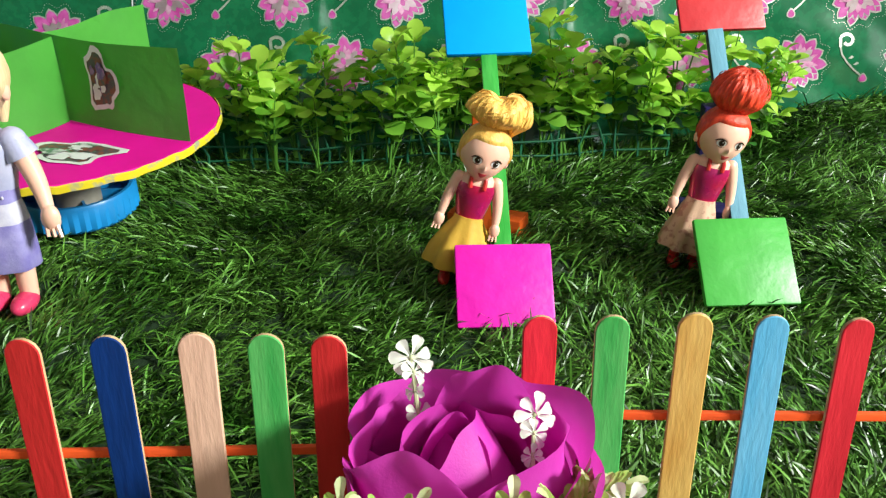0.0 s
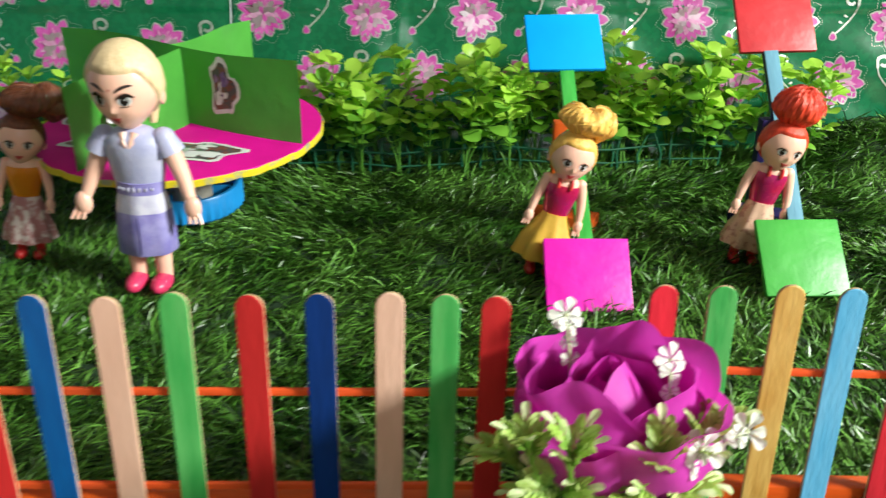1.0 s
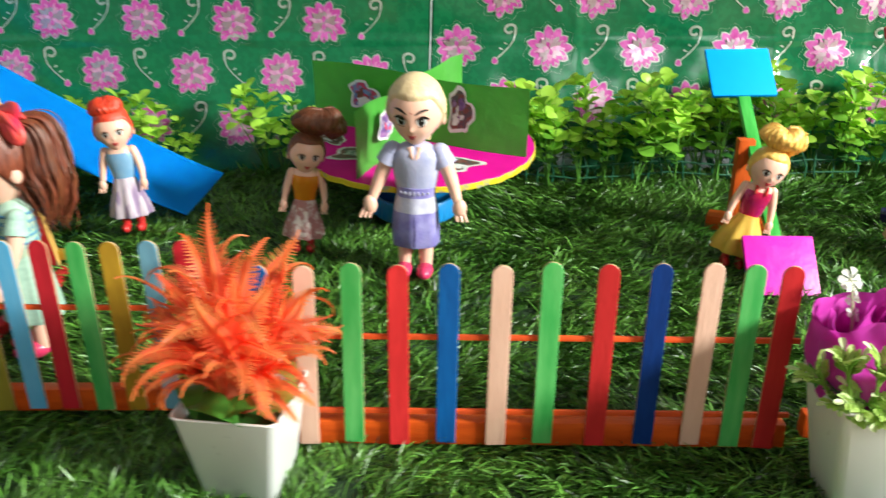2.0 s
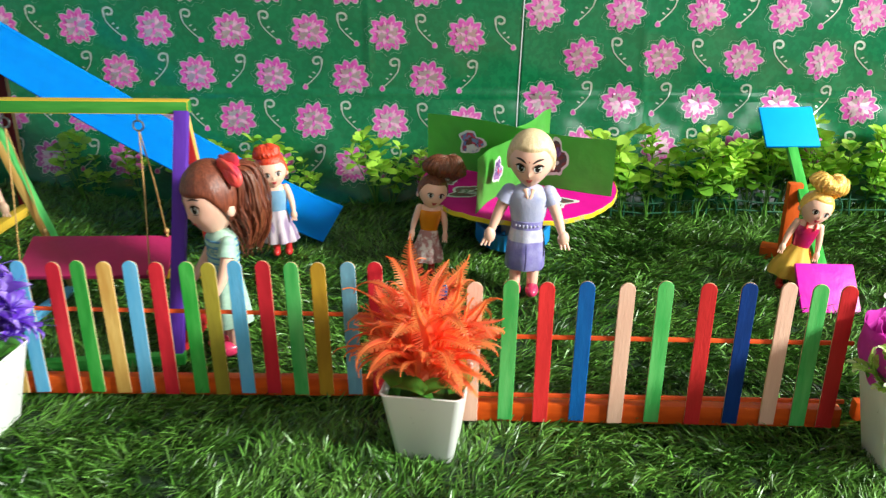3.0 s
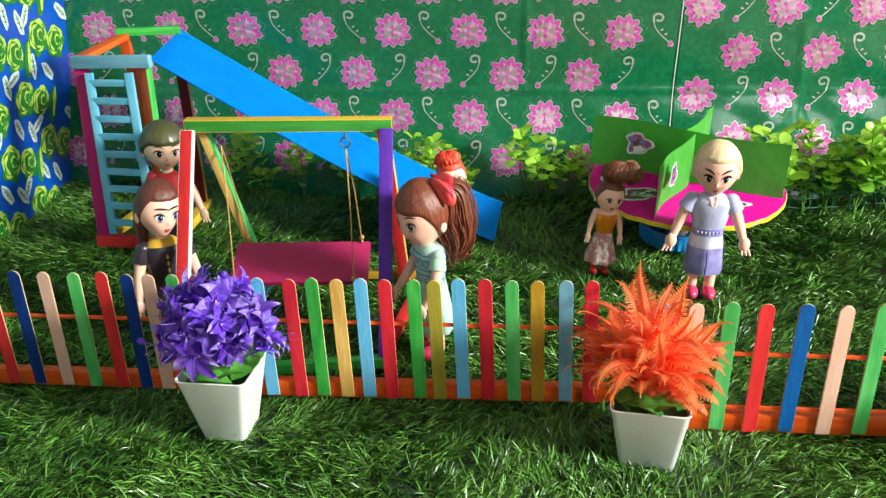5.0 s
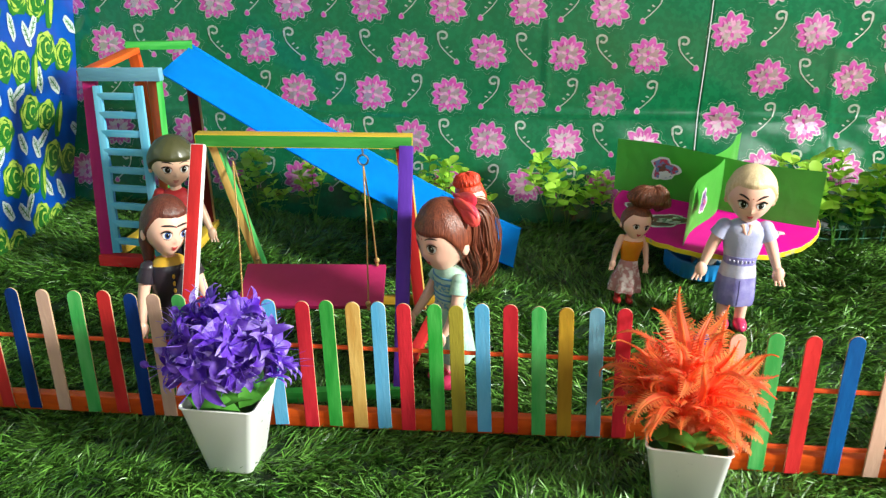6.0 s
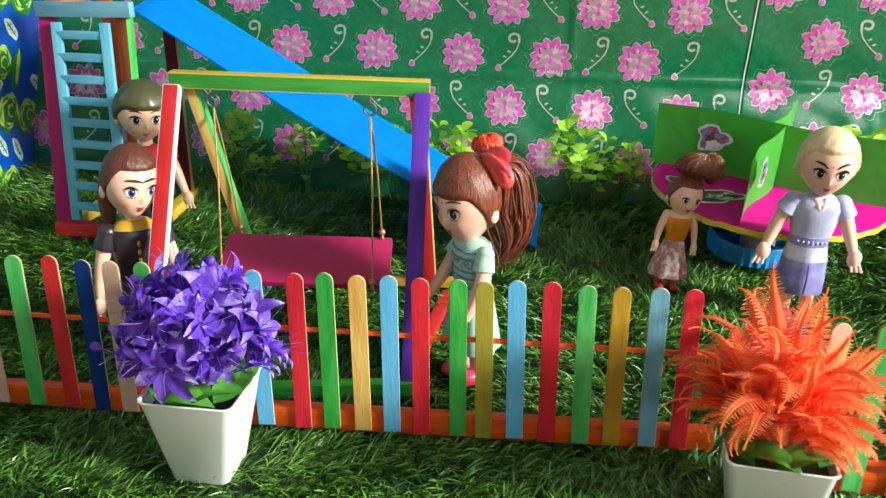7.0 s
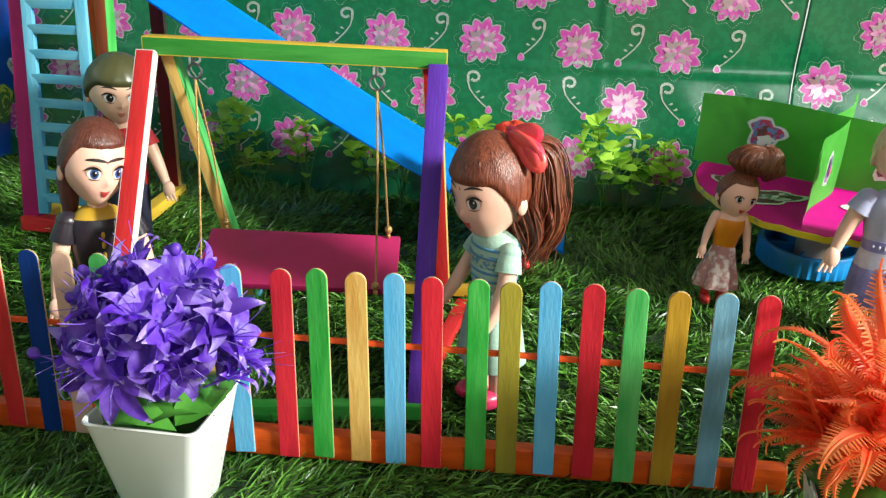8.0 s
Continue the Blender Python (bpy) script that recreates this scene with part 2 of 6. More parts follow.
CLOTHDOT = material("dotted_pink_cloth", (0.66, 0.40, 0.28), 0.65, (0.46, 0.20, 0.15), 210, bump=0.2, contrast=(0.52, 0.62))
CLOTHROSE = material("floral_pink_cloth", (0.46, 0.20, 0.20), 0.6, (0.72, 0.60, 0.58), 190, bump=0.2, contrast=(0.48, 0.62))
SATINORANGE = material("orange_satin", (0.86, 0.29, 0.012), 0.22, (0.76, 0.22, 0.01), 60, bump=0.25, bscale=90, coat=0.6, metal=0.25)
LILAC = material("lilac_cloth", (0.36, 0.37, 0.58), 0.36, (0.48, 0.48, 0.66), 70, bump=0.25)
LILACDARK = material("violet_cloth", (0.20, 0.17, 0.46), 0.42, (0.31, 0.28, 0.56), 90, bump=0.25)
LILACSLIT = material("dark_violet_slit", (0.06, 0.05, 0.16), 0.6, bump=0.2)
BLUETRIM = material("blue_trim", (0.06, 0.20, 0.42), 0.5, (0.10, 0.30, 0.45), 200, bump=0.2)
SILVERBAND = material("silver_band", (0.60, 0.58, 0.70), 0.30, (0.48, 0.46, 0.62), 200, bump=0.1)
SHOEPINK = material("pink_shoe", (0.74, 0.045, 0.14), 0.28, bump=0.02)
SHOERED = material("red_shoe", (0.62, 0.03, 0.03), 0.3, bump=0.02)
BLACKCLOTH = material("black_satin", (0.018, 0.014, 0.020), 0.3, (0.03, 0.02, 0.03), 60, bump=0.15)
GOLDCLOTH = material("gold_cloth", (0.62, 0.35, 0.03), 0.4, bump=0.2)
MINT = material("mint_cloth", (0.42, 0.60, 0.49), 0.65, (0.33, 0.51, 0.42), 120, (1, 1, 3), bump=0.3)
MINTBAND = material("mint_band_cloth", (0.10, 0.28, 0.40), 0.6, (0.42, 0.50, 0.36), 330, bump=0.2, contrast=(0.47, 0.53))
BOW = material("bow_satin", (0.66, 0.02, 0.09), 0.35, (0.80, 0.10, 0.05), 60, bump=0.25)
REDSHIRT = material("red_shirt", (0.52, 0.02, 0.025), 0.6, bump=0.25)
DARKTROUSERS = material("navy_trousers", (0.02, 0.022, 0.05), 0.7, bump=0.25)
BLUETOP = material("blue_satin", (0.16, 0.34, 0.55), 0.3, (0.24, 0.40, 0.58), 90, bump=0.15, coat=0.3)
STRIPES = material("striped_cloth", (0.55, 0.45, 0.52), 0.6, (0.30, 0.20, 0.34), 160, (1, 1, 0.1), bump=0.2, contrast=(0.45, 0.55))


# mesh helpers ------------------------------------------------------
def smoothstep(a, b, x):
    u = np.clip((x - a) / (b - a), 0, 1)
    return u * u * (3 - 2 * u)


def ground_z(x, y):
    """The mat rises a little towards the back, in the corner by the slide and at the far end."""
    z = 0.020 * smoothstep(0.33, 0.52, y) + 0.012 * smoothstep(0.55, 0.74, y)
    z = z + 0.010 * np.exp(-(((x + 0.47) / 0.06) ** 2 + ((y - 0.54) / 0.05) ** 2))
    z = z + 0.024 * smoothstep(-0.66, -0.86, x) * smoothstep(0.40, 0.52, y)
    return z + 0.030 * smoothstep(0.27, 0.37, x) * smoothstep(0.60, 0.72, y)


def finish(name, bm, mats, smooth=True):
    me = bpy.data.meshes.new(name)
    bmesh.ops.recalc_face_normals(bm, faces=bm.faces)
    bm.to_mesh(me)
    bm.free()
    for m in (mats if isinstance(mats, (list, tuple)) else [mats]):
        me.materials.append(m)
    if smooth:
        me.shade_smooth()
        me.set_sharp_from_angle(angle=radians(42))
    return me


def thing(name, m, label, category, group="", kind=""):
    ob = new(name)
    ob.empty_display_size = 0.02
    ob.matrix_world = m
    return tagged(ob, label, category, group, kind)


def part(name, bm, mats, parent, label="", m=None):
    ob = new(name, bm if isinstance(bm, bpy.types.Mesh) else finish(name, bm, mats))
    ob.parent = parent
    if m is not None:
        ob.matrix_basis = m
    return tagged(ob, label)


def solid(name, bm, mats, label, category, group="", kind="", m=None):
    ob = new(name, finish(name, bm, mats))
    if m is not None:
        ob.matrix_world = m
    return tagged(ob, label, category, group, kind)


def box(bm, lo, hi, bevel=0.0, mat=0, m=None):
    lo, hi = Vector(lo), Vector(hi)
    t = Matrix.Translation((lo + hi) / 2) @ Matrix.Diagonal((*(hi - lo), 1))
    made = bmesh.ops.create_cube(bm, size=1, matrix=(m @ t) if m is not None else t)
    faces = list({f for v in made["verts"] for f in v.link_faces})
    for f in faces:
        f.material_index = mat
    if bevel:
        edges = list({e for f in faces for e in f.edges})
        bmesh.ops.bevel(bm, geom=edges, offset=bevel, segments=2, affect="EDGES", profile=0.6)


def bar(name, p, q, w, h, mats, parent, label="", up=(0, 0, 1), bevel=0.0006, index=(0, 0, 0)):
    """A squared stick from p to q as a part, its grain along it; w across, h along up. index: materials of the faces across, along up and of the ends."""
    p, q = Vector(p), Vector(q)
    d = (q - p).normalized()
    side = d.cross(Vector(up)).normalized()
    top = d.cross(side)
    m = Matrix((side, top, d)).transposed().to_4x4()
    m.translation = (p + q) / 2
    bm = bmesh.new()
    bmesh.ops.create_cube(bm, size=1, matrix=Matrix.Diagonal((w, h, (q - p).length, 1)))
    for f in bm.faces:
        f.normal_update()
        f.material_index = index[0] if abs(f.normal.x) > 0.7 else (index[1] if abs(f.normal.y) > 0.7 else index[2])
    bmesh.ops.bevel(bm, geom=list(bm.edges), offset=bevel, segments=2, affect="EDGES", profile=0.6)
    return part(name, bm, mats, parent, label, m)


def ball(bm, c, r, mat=0, m=None, nu=18, nv=12, keep=None):
    """An ellipsoid; keep(x, y, z) on the unit ball tells which of its faces stay."""
    c, r = Vector(c), (Vector(r) if hasattr(r, "__len__") else Vector((r, r, r)))
    rows = []
    for j in range(nv + 1):
        th = math.pi * j / nv
        rows.append([(math.sin(th) * math.cos(2 * math.pi * i / nu), math.sin(th) * math.sin(2 * math.pi * i / nu), math.cos(th)) for i in range(nu)])
    made = {}

    def vert(j, i):
        key = (j, i % nu if 0 < j < nv else 0)
        if key not in made:
            u = rows[j][key[1]]
            p = Vector((u[0] * r.x, u[1] * r.y, u[2] * r.z))
            made[key] = bm.verts.new((m @ p if m is not None else p) + c)
        return made[key]

    for j in range(nv):
        for i in range(nu):
            mid = [(rows[j][i][k] + rows[j + 1][(i + 1) % nu][k]) / 2 for k in range(3)]
            if keep and not keep(*mid):
                continue
            vs = [vert(j, i), vert(j + 1, i), vert(j + 1, i + 1), vert(j, i + 1)]
            vs = [v for n, v in enumerate(vs) if v not in vs[:n]]
            f = bm.faces.new(vs)
            f.material_index = mat


def tube(bm, pts, radii, mat=0, n=10, cap=True, flat=1.0):
    """A round limb along pts."""
    pts = [Vector(p) for p in pts]
    if not hasattr(radii, "__len__"):
        radii = [radii] * len(pts)
    rings, side = [], None
    for k, p in enumerate(pts):
        d = (pts[min(k + 1, len(pts) - 1)] - pts[max(k - 1, 0)]).normalized()
        if side is None:
            side = d.cross(Vector((0, 0, 1)) if abs(d.z) < 0.95 else Vector((0, 1, 0)))
        a = (side - d * side.dot(d)).normalized()
        side, b = a, d.cross(a)
        rings.append([bm.verts.new(p + radii[k] * (math.cos(2 * math.pi * i / n) * a + flat * math.sin(2 * math.pi * i / n) * b)) for i in range(n)])
    for k in range(len(rings) - 1):
        for i in range(n):
            bm.faces.new((rings[k][i], rings[k][(i + 1) % n], rings[k + 1][(i + 1) % n], rings[k + 1][i])).material_index = mat
    if cap:
        bm.faces.new(rings[0][::-1]).material_index = mat
        bm.faces.new(rings[-1]).material_index = mat


def lathe(bm, profile, c=(0, 0, 0), mats=0, n=28, sx=1.0, sy=1.0, fold=0.0, folds=9, caps=True):
    """Rings of (radius, z). fold: how deep the pleats are at the widest ring."""
    c = Vector(c)
    widest = max(r for r, z in profile)
    rings = []
    for r, z in profile:
        ring = []
        for i in range(n):
            a = 2 * math.pi * i / n
            rr = r * (1 + fold * (r / widest) ** 2 * math.sin(folds * a))
            ring.append(bm.verts.new(c + Vector((rr * sx * math.cos(a), rr * sy * math.sin(a), z))))
        rings.append(ring)
    for k in range(len(rings) - 1):
        mat = mats[k] if hasattr(mats, "__len__") else mats
        for i in range(n):
            bm.faces.new((rings[k][i], rings[k][(i + 1) % n], rings[k + 1][(i + 1) % n], rings[k + 1][i])).material_index = mat
    if caps:
        last = mats if not hasattr(mats, "__len__") else mats[-1]
        first = mats if not hasattr(mats, "__len__") else mats[0]
        bm.faces.new(rings[0][::-1]).material_index = first
        bm.faces.new(rings[-1]).material_index = last


# room --------------------------------------------------------------
# walls and ceiling are unseen, added to enclose the set and bounce light
def room():
    x0, x1, y0, y1, z0, z1 = -2.4, 2.5, -3.4, 1.5, -0.02, 2.5
    bm = bmesh.new()
    box(bm, (x0, y0, z0 - 0.04), (x1, y1, z0))
    solid("floor", bm, FLOORWOOD, "tan stone floor under the grass mat", "floor", kind="structure")
    bm = bmesh.new()
    box(bm, (x0, y0, z1), (x1, y1, z1 + 0.06))
    solid("ceiling", bm, WALLPAINT, "unseen plain grey painted ceiling", "ceiling", kind="structure")
    for name, lo, hi in (("wall_west", (x0 - 0.1, y0, z0), (x0, y1, z1)), ("wall_north", (x0, y1, z0), (x1, y1 + 0.1, z1))):
        bm = bmesh.new()
        box(bm, lo, hi)
        solid(name, bm, WALLPAINT, "unseen plain grey painted wall", "wall", kind="structure")
    bm = bmesh.new()
    for lo, hi in (((x1, y0, z0), (x1 + 0.1, y1, 0.8)), ((x1, y0, 1.9), (x1 + 0.1, y1, z1)), ((x1, y0, 0.8), (x1 + 0.1, -1.25, 1.9)), ((x1, -0.2, 0.8), (x1 + 0.1, y1, 1.9))):
        box(bm, lo, hi)
    solid("wall_east", bm, WALLPAINT, "unseen pale grey painted wall with an opening for a lamp", "wall", kind="structure")
    # the south opening is made up, only to hold the fill lamp
    bm = bmesh.new()
    for lo, hi in (((x0, y0 - 0.1, z0), (x1, y0, 1.0)), ((x0, y0 - 0.1, 2.44), (x1, y0, z1)), ((x0, y0 - 0.1, 1.0), (0.4, y0, 2.44)), ((2.0, y0 - 0.1, 1.0), (x1, y0, 2.44))):
        box(bm, lo, hi)
    solid("wall_south", bm, WALLPAINT, "unseen pale grey painted wall with an opening for a lamp", "wall", kind="structure")


room()


# backdrop ----------------------------------------------------------
def back_y(x, z):
    """The hung paper: a crease across it, soft folds down it and small dents."""
    crease = 0.160 - 0.012 * (x + 0.4)
    y = 0.745 - (0.18 + 0.15 * smoothstep(-0.32, -0.12, x) * (1 - 0.6 * smoothstep(0.12, 0.32, x))) * np.maximum(0, crease - z) + 0.06 * np.maximum(0, z - crease) * 0.4
    low = 0.4 + 0.6 * smoothstep(crease + 0.01, crease - 0.03, z)
    y = y + 0.0024 * low * (0.5 + 0.5 * smoothstep(-0.3, -0.1, x)) * np.sin(x * 33 + 2.0 * np.sin(z * 14)) * (0.4 + 0.6 * np.sin(x * 9 + 1) ** 2)
    y = y + 0.0021 * low * (0.4 + 0.6 * smoothstep(-0.3, -0.1, x)) * np.sin(x * 71 + z * 40) * np.sin(z * 55 - x * 12) + 0.0030 * np.sin(z * 21 + x * 5)
    for xc, d, tilt in ((-0.405, 0.0014, 0.02), (-0.060, 0.0016, -0.03), (0.135, 0.0018, 0.05), (0.250, -0.0016, -0.04)):
        y = y - d * np.exp(-((x - xc - tilt * z) / 0.0035) ** 2) * (0.5 + 0.5 * np.sin(23 * z + 40 * xc))
    return y - 0.0018 * np.exp(-((z - crease) / 0.003) ** 2)


def grid_mesh(name, xs, zs, place, mats):
    xx, zz = np.meshgrid(xs, zs)
    co = place(xx, zz).reshape(-1, 3)
    w = len(xs)
    faces = [(j * w + i, j * w + i + 1, (j + 1) * w + i + 1, (j + 1) * w + i) for j in range(len(zs) - 1) for i in range(w - 1)]
    me = bpy.data.meshes.new(name)
    me.from_pydata(co.tolist(), [], faces)
    for m in mats:
        me.materials.append(m)
    me.shade_smooth()
    return me


def seam_x(z):
    return -0.2165 + 0.045 * (z - 0.18)


def backdrop():
    for name, x0, x1, lift in (("left", -1.05, -0.19, 0.0), ("right", 0.0, 0.80, 0.0006)):
        def place(u, z):
            a = x0 + 0 * z if name == "left" else seam_x(z)
            x = a + (x1 - a) * u
            return np.stack([x, back_y(x, z) - lift, z], -1)

        me = grid_mesh("backdrop", np.linspace(0, 1, 240), np.linspace(0.0, 0.62, 170), place, [PAPER])
        ob = new("backdrop", me)
        ob.modifiers.new("thickness", "SOLIDIFY").thickness = 0.0004
        tagged(ob, "glossy green wrapping paper printed with pink lotus flowers", "backdrop", "hung paper sheets", "structure")
        if name == "right":
            edge = grid_mesh("cut_edge", np.array([0.0, 0.0011]), np.linspace(0.03, 0.62, 60), lambda u, z: np.stack([seam_x(z) + u - 0.0004, back_y(seam_x(z) + u, z) - lift - 0.0006, z], -1), [PRINTWHITE])
            part("cut_edge", edge, None, ob, "white cut edge of the paper")
        yield ob, lift


def lotus(bm, cx, cz, s, turn, lift):
    """A printed lotus: dashed silver rim, three rows of petals, a dull middle."""
    def put(u, v, up):
        c, sn = math.cos(turn), math.sin(turn)
        x, z = cx + s * (u * c - v * sn), cz + s * (u * sn + v * c)
        return (x, float(back_y(x, z)) - lift - up, z)

    def petal(a, r0, r1, w, up, mat):
        d, n = (math.sin(a), math.cos(a)), (math.cos(a), -math.sin(a))
        line = [(r0, 0.35 * w), (0.55 * r1 + 0.45 * r0, w), (0.83 * r1 + 0.17 * r0, 0.62 * w), (r1, 0.0)]
        pts = line + [(r, -q) for r, q in line[-2::-1]]
        bm.faces.new([bm.verts.new(put(d[0] * r + n[0] * q, d[1] * r * 0.92 + n[1] * q, up)) for r, q in pts]).material_index = mat

    n = 11
    for k in range(n):
        a = 2 * math.pi * (k + 0.5) / n
        long = 1.0 - 0.12 * ((k * 7) % 3) / 2
        petal(a, 0.28, long, 0.212, 0.0004, 3)
        petal(a, 0.28, long - 0.06, 0.180, 0.0007, 0)
        petal(a + 0.05, 0.30, 0.66, 0.050, 0.0009, 1)
    for k in range(6):
        a = math.pi + 0.30 * (k - 2.5)
        petal(a, 0.25, 0.80, 0.130, 0.0010, 3)
        petal(a, 0.25, 0.76, 0.095, 0.0012, 0)
    for k in range(13):
        petal(2 * math.pi * k / 13 + 0.1, 0.06, 0.50 + 0.05 * (k % 3), 0.115, 0.0014, (2, 1, 2)[k % 3])
    for k in range(6):
        petal(2 * math.pi * k / 6, 0.02, 0.30, 0.085, 0.0017, (0, 2, 1)[k % 3])
    for k in range(88):
        a = 2 * math.pi * k / 88
        r = 0.985 + 0.085 * math.cos(n * a + math.pi)
        pts = [(r * math.sin(a) + 0.015 * math.cos(b), r * 0.95 * math.cos(a) + 0.015 * math.sin(b)) for b in np.linspace(0, 2 * math.pi, 6)[:-1]]
        bm.faces.new([bm.verts.new(put(u, v, 0.0005)) for u, v in pts]).material_index = 3


def scroll(bm, cx, cz, s, flip, lift):
    """A printed curling stem with a bud."""
    def put(u, v, up):
        x, z = cx + s * u * flip, cz + s * v
        return (x, float(back_y(x, z)) - lift - up, z)

    pts = [(-0.28 + 0.30 * math.cos(t) * (0.4 + 0.6 * k / 8), 0.62 + 0.26 * math.sin(t) * (0.4 + 0.6 * k / 8)) for k, t in enumerate(np.linspace(-2.6, 2.6, 9))][::-1]
    pts = pts[::-1]
    tail = [(-0.52, 0.42), (-0.44, 0.16), (-0.22, -0.12), (0.05, -0.38), (0.30, -0.58)]
    line = pts + tail if (pts[-1][0] < -0.3) else pts[::-1] + tail
    for k in range(len(line) - 1):
        (u0, v0), (u1, v1) = line[k], line[k + 1]
        d = math.hypot(u1 - u0, v1 - v0) or 1
        w = 0.055 if k < 9 else 0.03
        n = (-(v1 - v0) / d * w, (u1 - u0) / d * w)
        bm.faces.new([bm.verts.new(put(*p, 0.0005)) for p in ((u0 + n[0], v0 + n[1]), (u1 + n[0], v1 + n[1]), (u1 - n[0], v1 - n[1]), (u0 - n[0], v0 - n[1]))]).material_index = 3
    for (u, v) in ((0.0, -0.2), (-0.2, 0.02)):
        bm.faces.new([bm.verts.new(put(*p, 0.0006)) for p in ((u, v), (u + 0.13, v + 0.10), (u + 0.20, v + 0.04), (u + 0.10, v - 0.02))]).material_index = 3
    bm.faces.new([bm.verts.new(put(0.38 + 0.15 * math.cos(t) * (1 - 0.4 * math.sin(t)), -0.66 + 0.17 * math.sin(t), 0.0005)) for t in np.linspace(0, 2 * math.pi, 11)[:-1]]).material_index = 3
    bm.faces.new([bm.verts.new(put(0.38 + 0.11 * math.cos(t) * (1 - 0.4 * math.sin(t)), -0.67 + 0.13 * math.sin(t), 0.0008)) for t in np.linspace(0, 2 * math.pi, 11)[:-1]]).material_index = 0


PRINT = [PRINTPINK, PRINTPALE, PRINTDEEP, PRINTSILVER]
sheets = list(backdrop())
for n, (paper, lift) in enumerate(sheets):
    for row in range(-6, 4):
        for k in range(-12, 12):
            if n == 0:
                x = -0.568 + 0.0955 * k + 0.0478 * (row % 2)
                z = 0.236 - 0.0535 * row - 0.030 * (x + 0.5)
                inside = -1.03 < x < -0.235
            else:
                x = -0.092 + 0.0965 * k + 0.048 * (row % 2)
                z = 0.256 - 0.0535 * row - 0.022 * (x + 0.1)
                inside = -0.20 < x < 0.72
            if not inside or not 0.03 < z < 0.60:
                continue
            bm = bmesh.new()
            lotus(bm, x, z, 0.0265, 0.05 * math.sin(5 * k + row) + (0.0 if n == 0 else 0.35), lift)
            part("printed_flower", bm, PRINT, paper)
            bm = bmesh.new()
            scroll(bm, x + 0.048, z + 0.002, 0.024, 1 if (row % 2 == 0) == (n == 0) else -1, lift)
            part("printed_scroll", bm, PRINT, paper)


def blue_wall():
    def wall_x(y, z):
        return -1.022 + 0.11 * z + 0.0025 * np.sin(y * 23 + z * 8) + 0.002 * np.sin(z * 31 + y * 11)

    me = grid_mesh("side_backdrop", np.linspace(0.02, 0.76, 90), np.linspace(0.0, 0.62, 80), lambda y, z: np.stack([wall_x(y, z), y, z], -1), [BLUEPAPER])
    paper = tagged(new("side_backdrop", me), "blue wrapping paper printed with green roses and pale leaves", "backdrop", kind="structure")
    paper.modifiers.new("thickness", "SOLIDIFY").thickness = 0.0004

    def put(y, z, up):
        return (float(wall_x(y, z)) + up, y, z)

    def blob(bm, y, z, ry, rz, up, mat, wob, tilt=0.0, n=18):
        pts = []
        for a in np.linspace(0, 2 * math.pi, n + 1)[:-1]:
            r = 1 + wob * math.sin(5 * a + y * 90)
            u, v = ry * r * math.cos(a), rz * r * math.sin(a)
            pts.append(bm.verts.new(put(y + u * math.cos(tilt) - v * math.sin(tilt), z + u * math.sin(tilt) + v * math.cos(tilt), up)))
        bm.faces.new(pts).material_index = mat

    rng = random.Random(5)
    for row in range(9):
        for k in range(8):
            y, z = 0.08 + 0.095 * k + 0.047 * (row % 2), 0.05 + 0.066 * row
            if y > 0.735:
                continue
            bm = bmesh.new()
            for dy, dz, s in ((-0.018, 0.006, 1.0), (0.019, -0.006, 0.92)):
                blob(bm, y + dy, z + dz - 0.003, 0.0225 * s, 0.0215 * s, 0.0004, 0, 0.13)
                blob(bm, y + dy, z + dz, 0.0200 * s, 0.0190 * s, 0.0006, 1, 0.09, 0.4)
                for j, r in enumerate((0.86, 0.66, 0.46, 0.28)):
                    blob(bm, y + dy + 0.0014 * j, z + dz - 0.0010, 0.0200 * r * s, 0.0190 * r * s, 0.0008 + 0.0004 * j, 0, 0.10, 0.7 * j)
                    blob(bm, y + dy + 0.0017 * j, z + dz - 0.0002, (0.0200 * r - 0.0016) * s, (0.0190 * r - 0.0022) * s, 0.0010 + 0.0004 * j, 1 if j % 2 == 0 else 0, 0.10, 0.7 * j + 0.3)
            part("printed_rose", bm, [PRINTGREEN, PRINTYELLOW], paper)
            for dy, dz, t in ((0.040, 0.026, 0.6), (-0.038, -0.028, 0.3), (-0.040, 0.032, -0.9)):
                bm = bmesh.new()
                t = t + rng.uniform(-0.3, 0.3)
                blob(bm, y + dy, z + dz, 0.0066, 0.0160, 0.0006, 0, 0.08, t)
                blob(bm, y + dy, z + dz, 0.0008, 0.0135, 0.0009, 2, 0.0, t)
                for v in (-0.006, 0.0, 0.006):
                    for q in (-0.8, 0.8):
                        blob(bm, y + dy - v * math.sin(t) + 0.0024 * (1 if q < 0 else -1), z + dz + v * math.cos(t), 0.0005, 0.0030, 0.0009, 2, 0.0, t + q, 6)
                part("printed_leaf", bm, [PRINTWHITE, PRINTYELLOW, PRINTGREEN], paper)
            if (k + row) % 2 == 0:
                bm = bmesh.new()
                blob(bm, y + 0.047, z - 0.018, 0.0085, 0.0230, 0.0005, 2, 0.06, -0.25)
                blob(bm, y + 0.050, z - 0.016, 0.0035, 0.0190, 0.0008, 1, 0.06, -0.18)
                part("printed_leaf", bm, [PRINTWHITE, PRINTYELLOW, PRINTGREEN], paper)


blue_wall()


# grass mat ---------------------------------------------------------
MAT = (-1.035, 0.116, 0.62, 0.725)


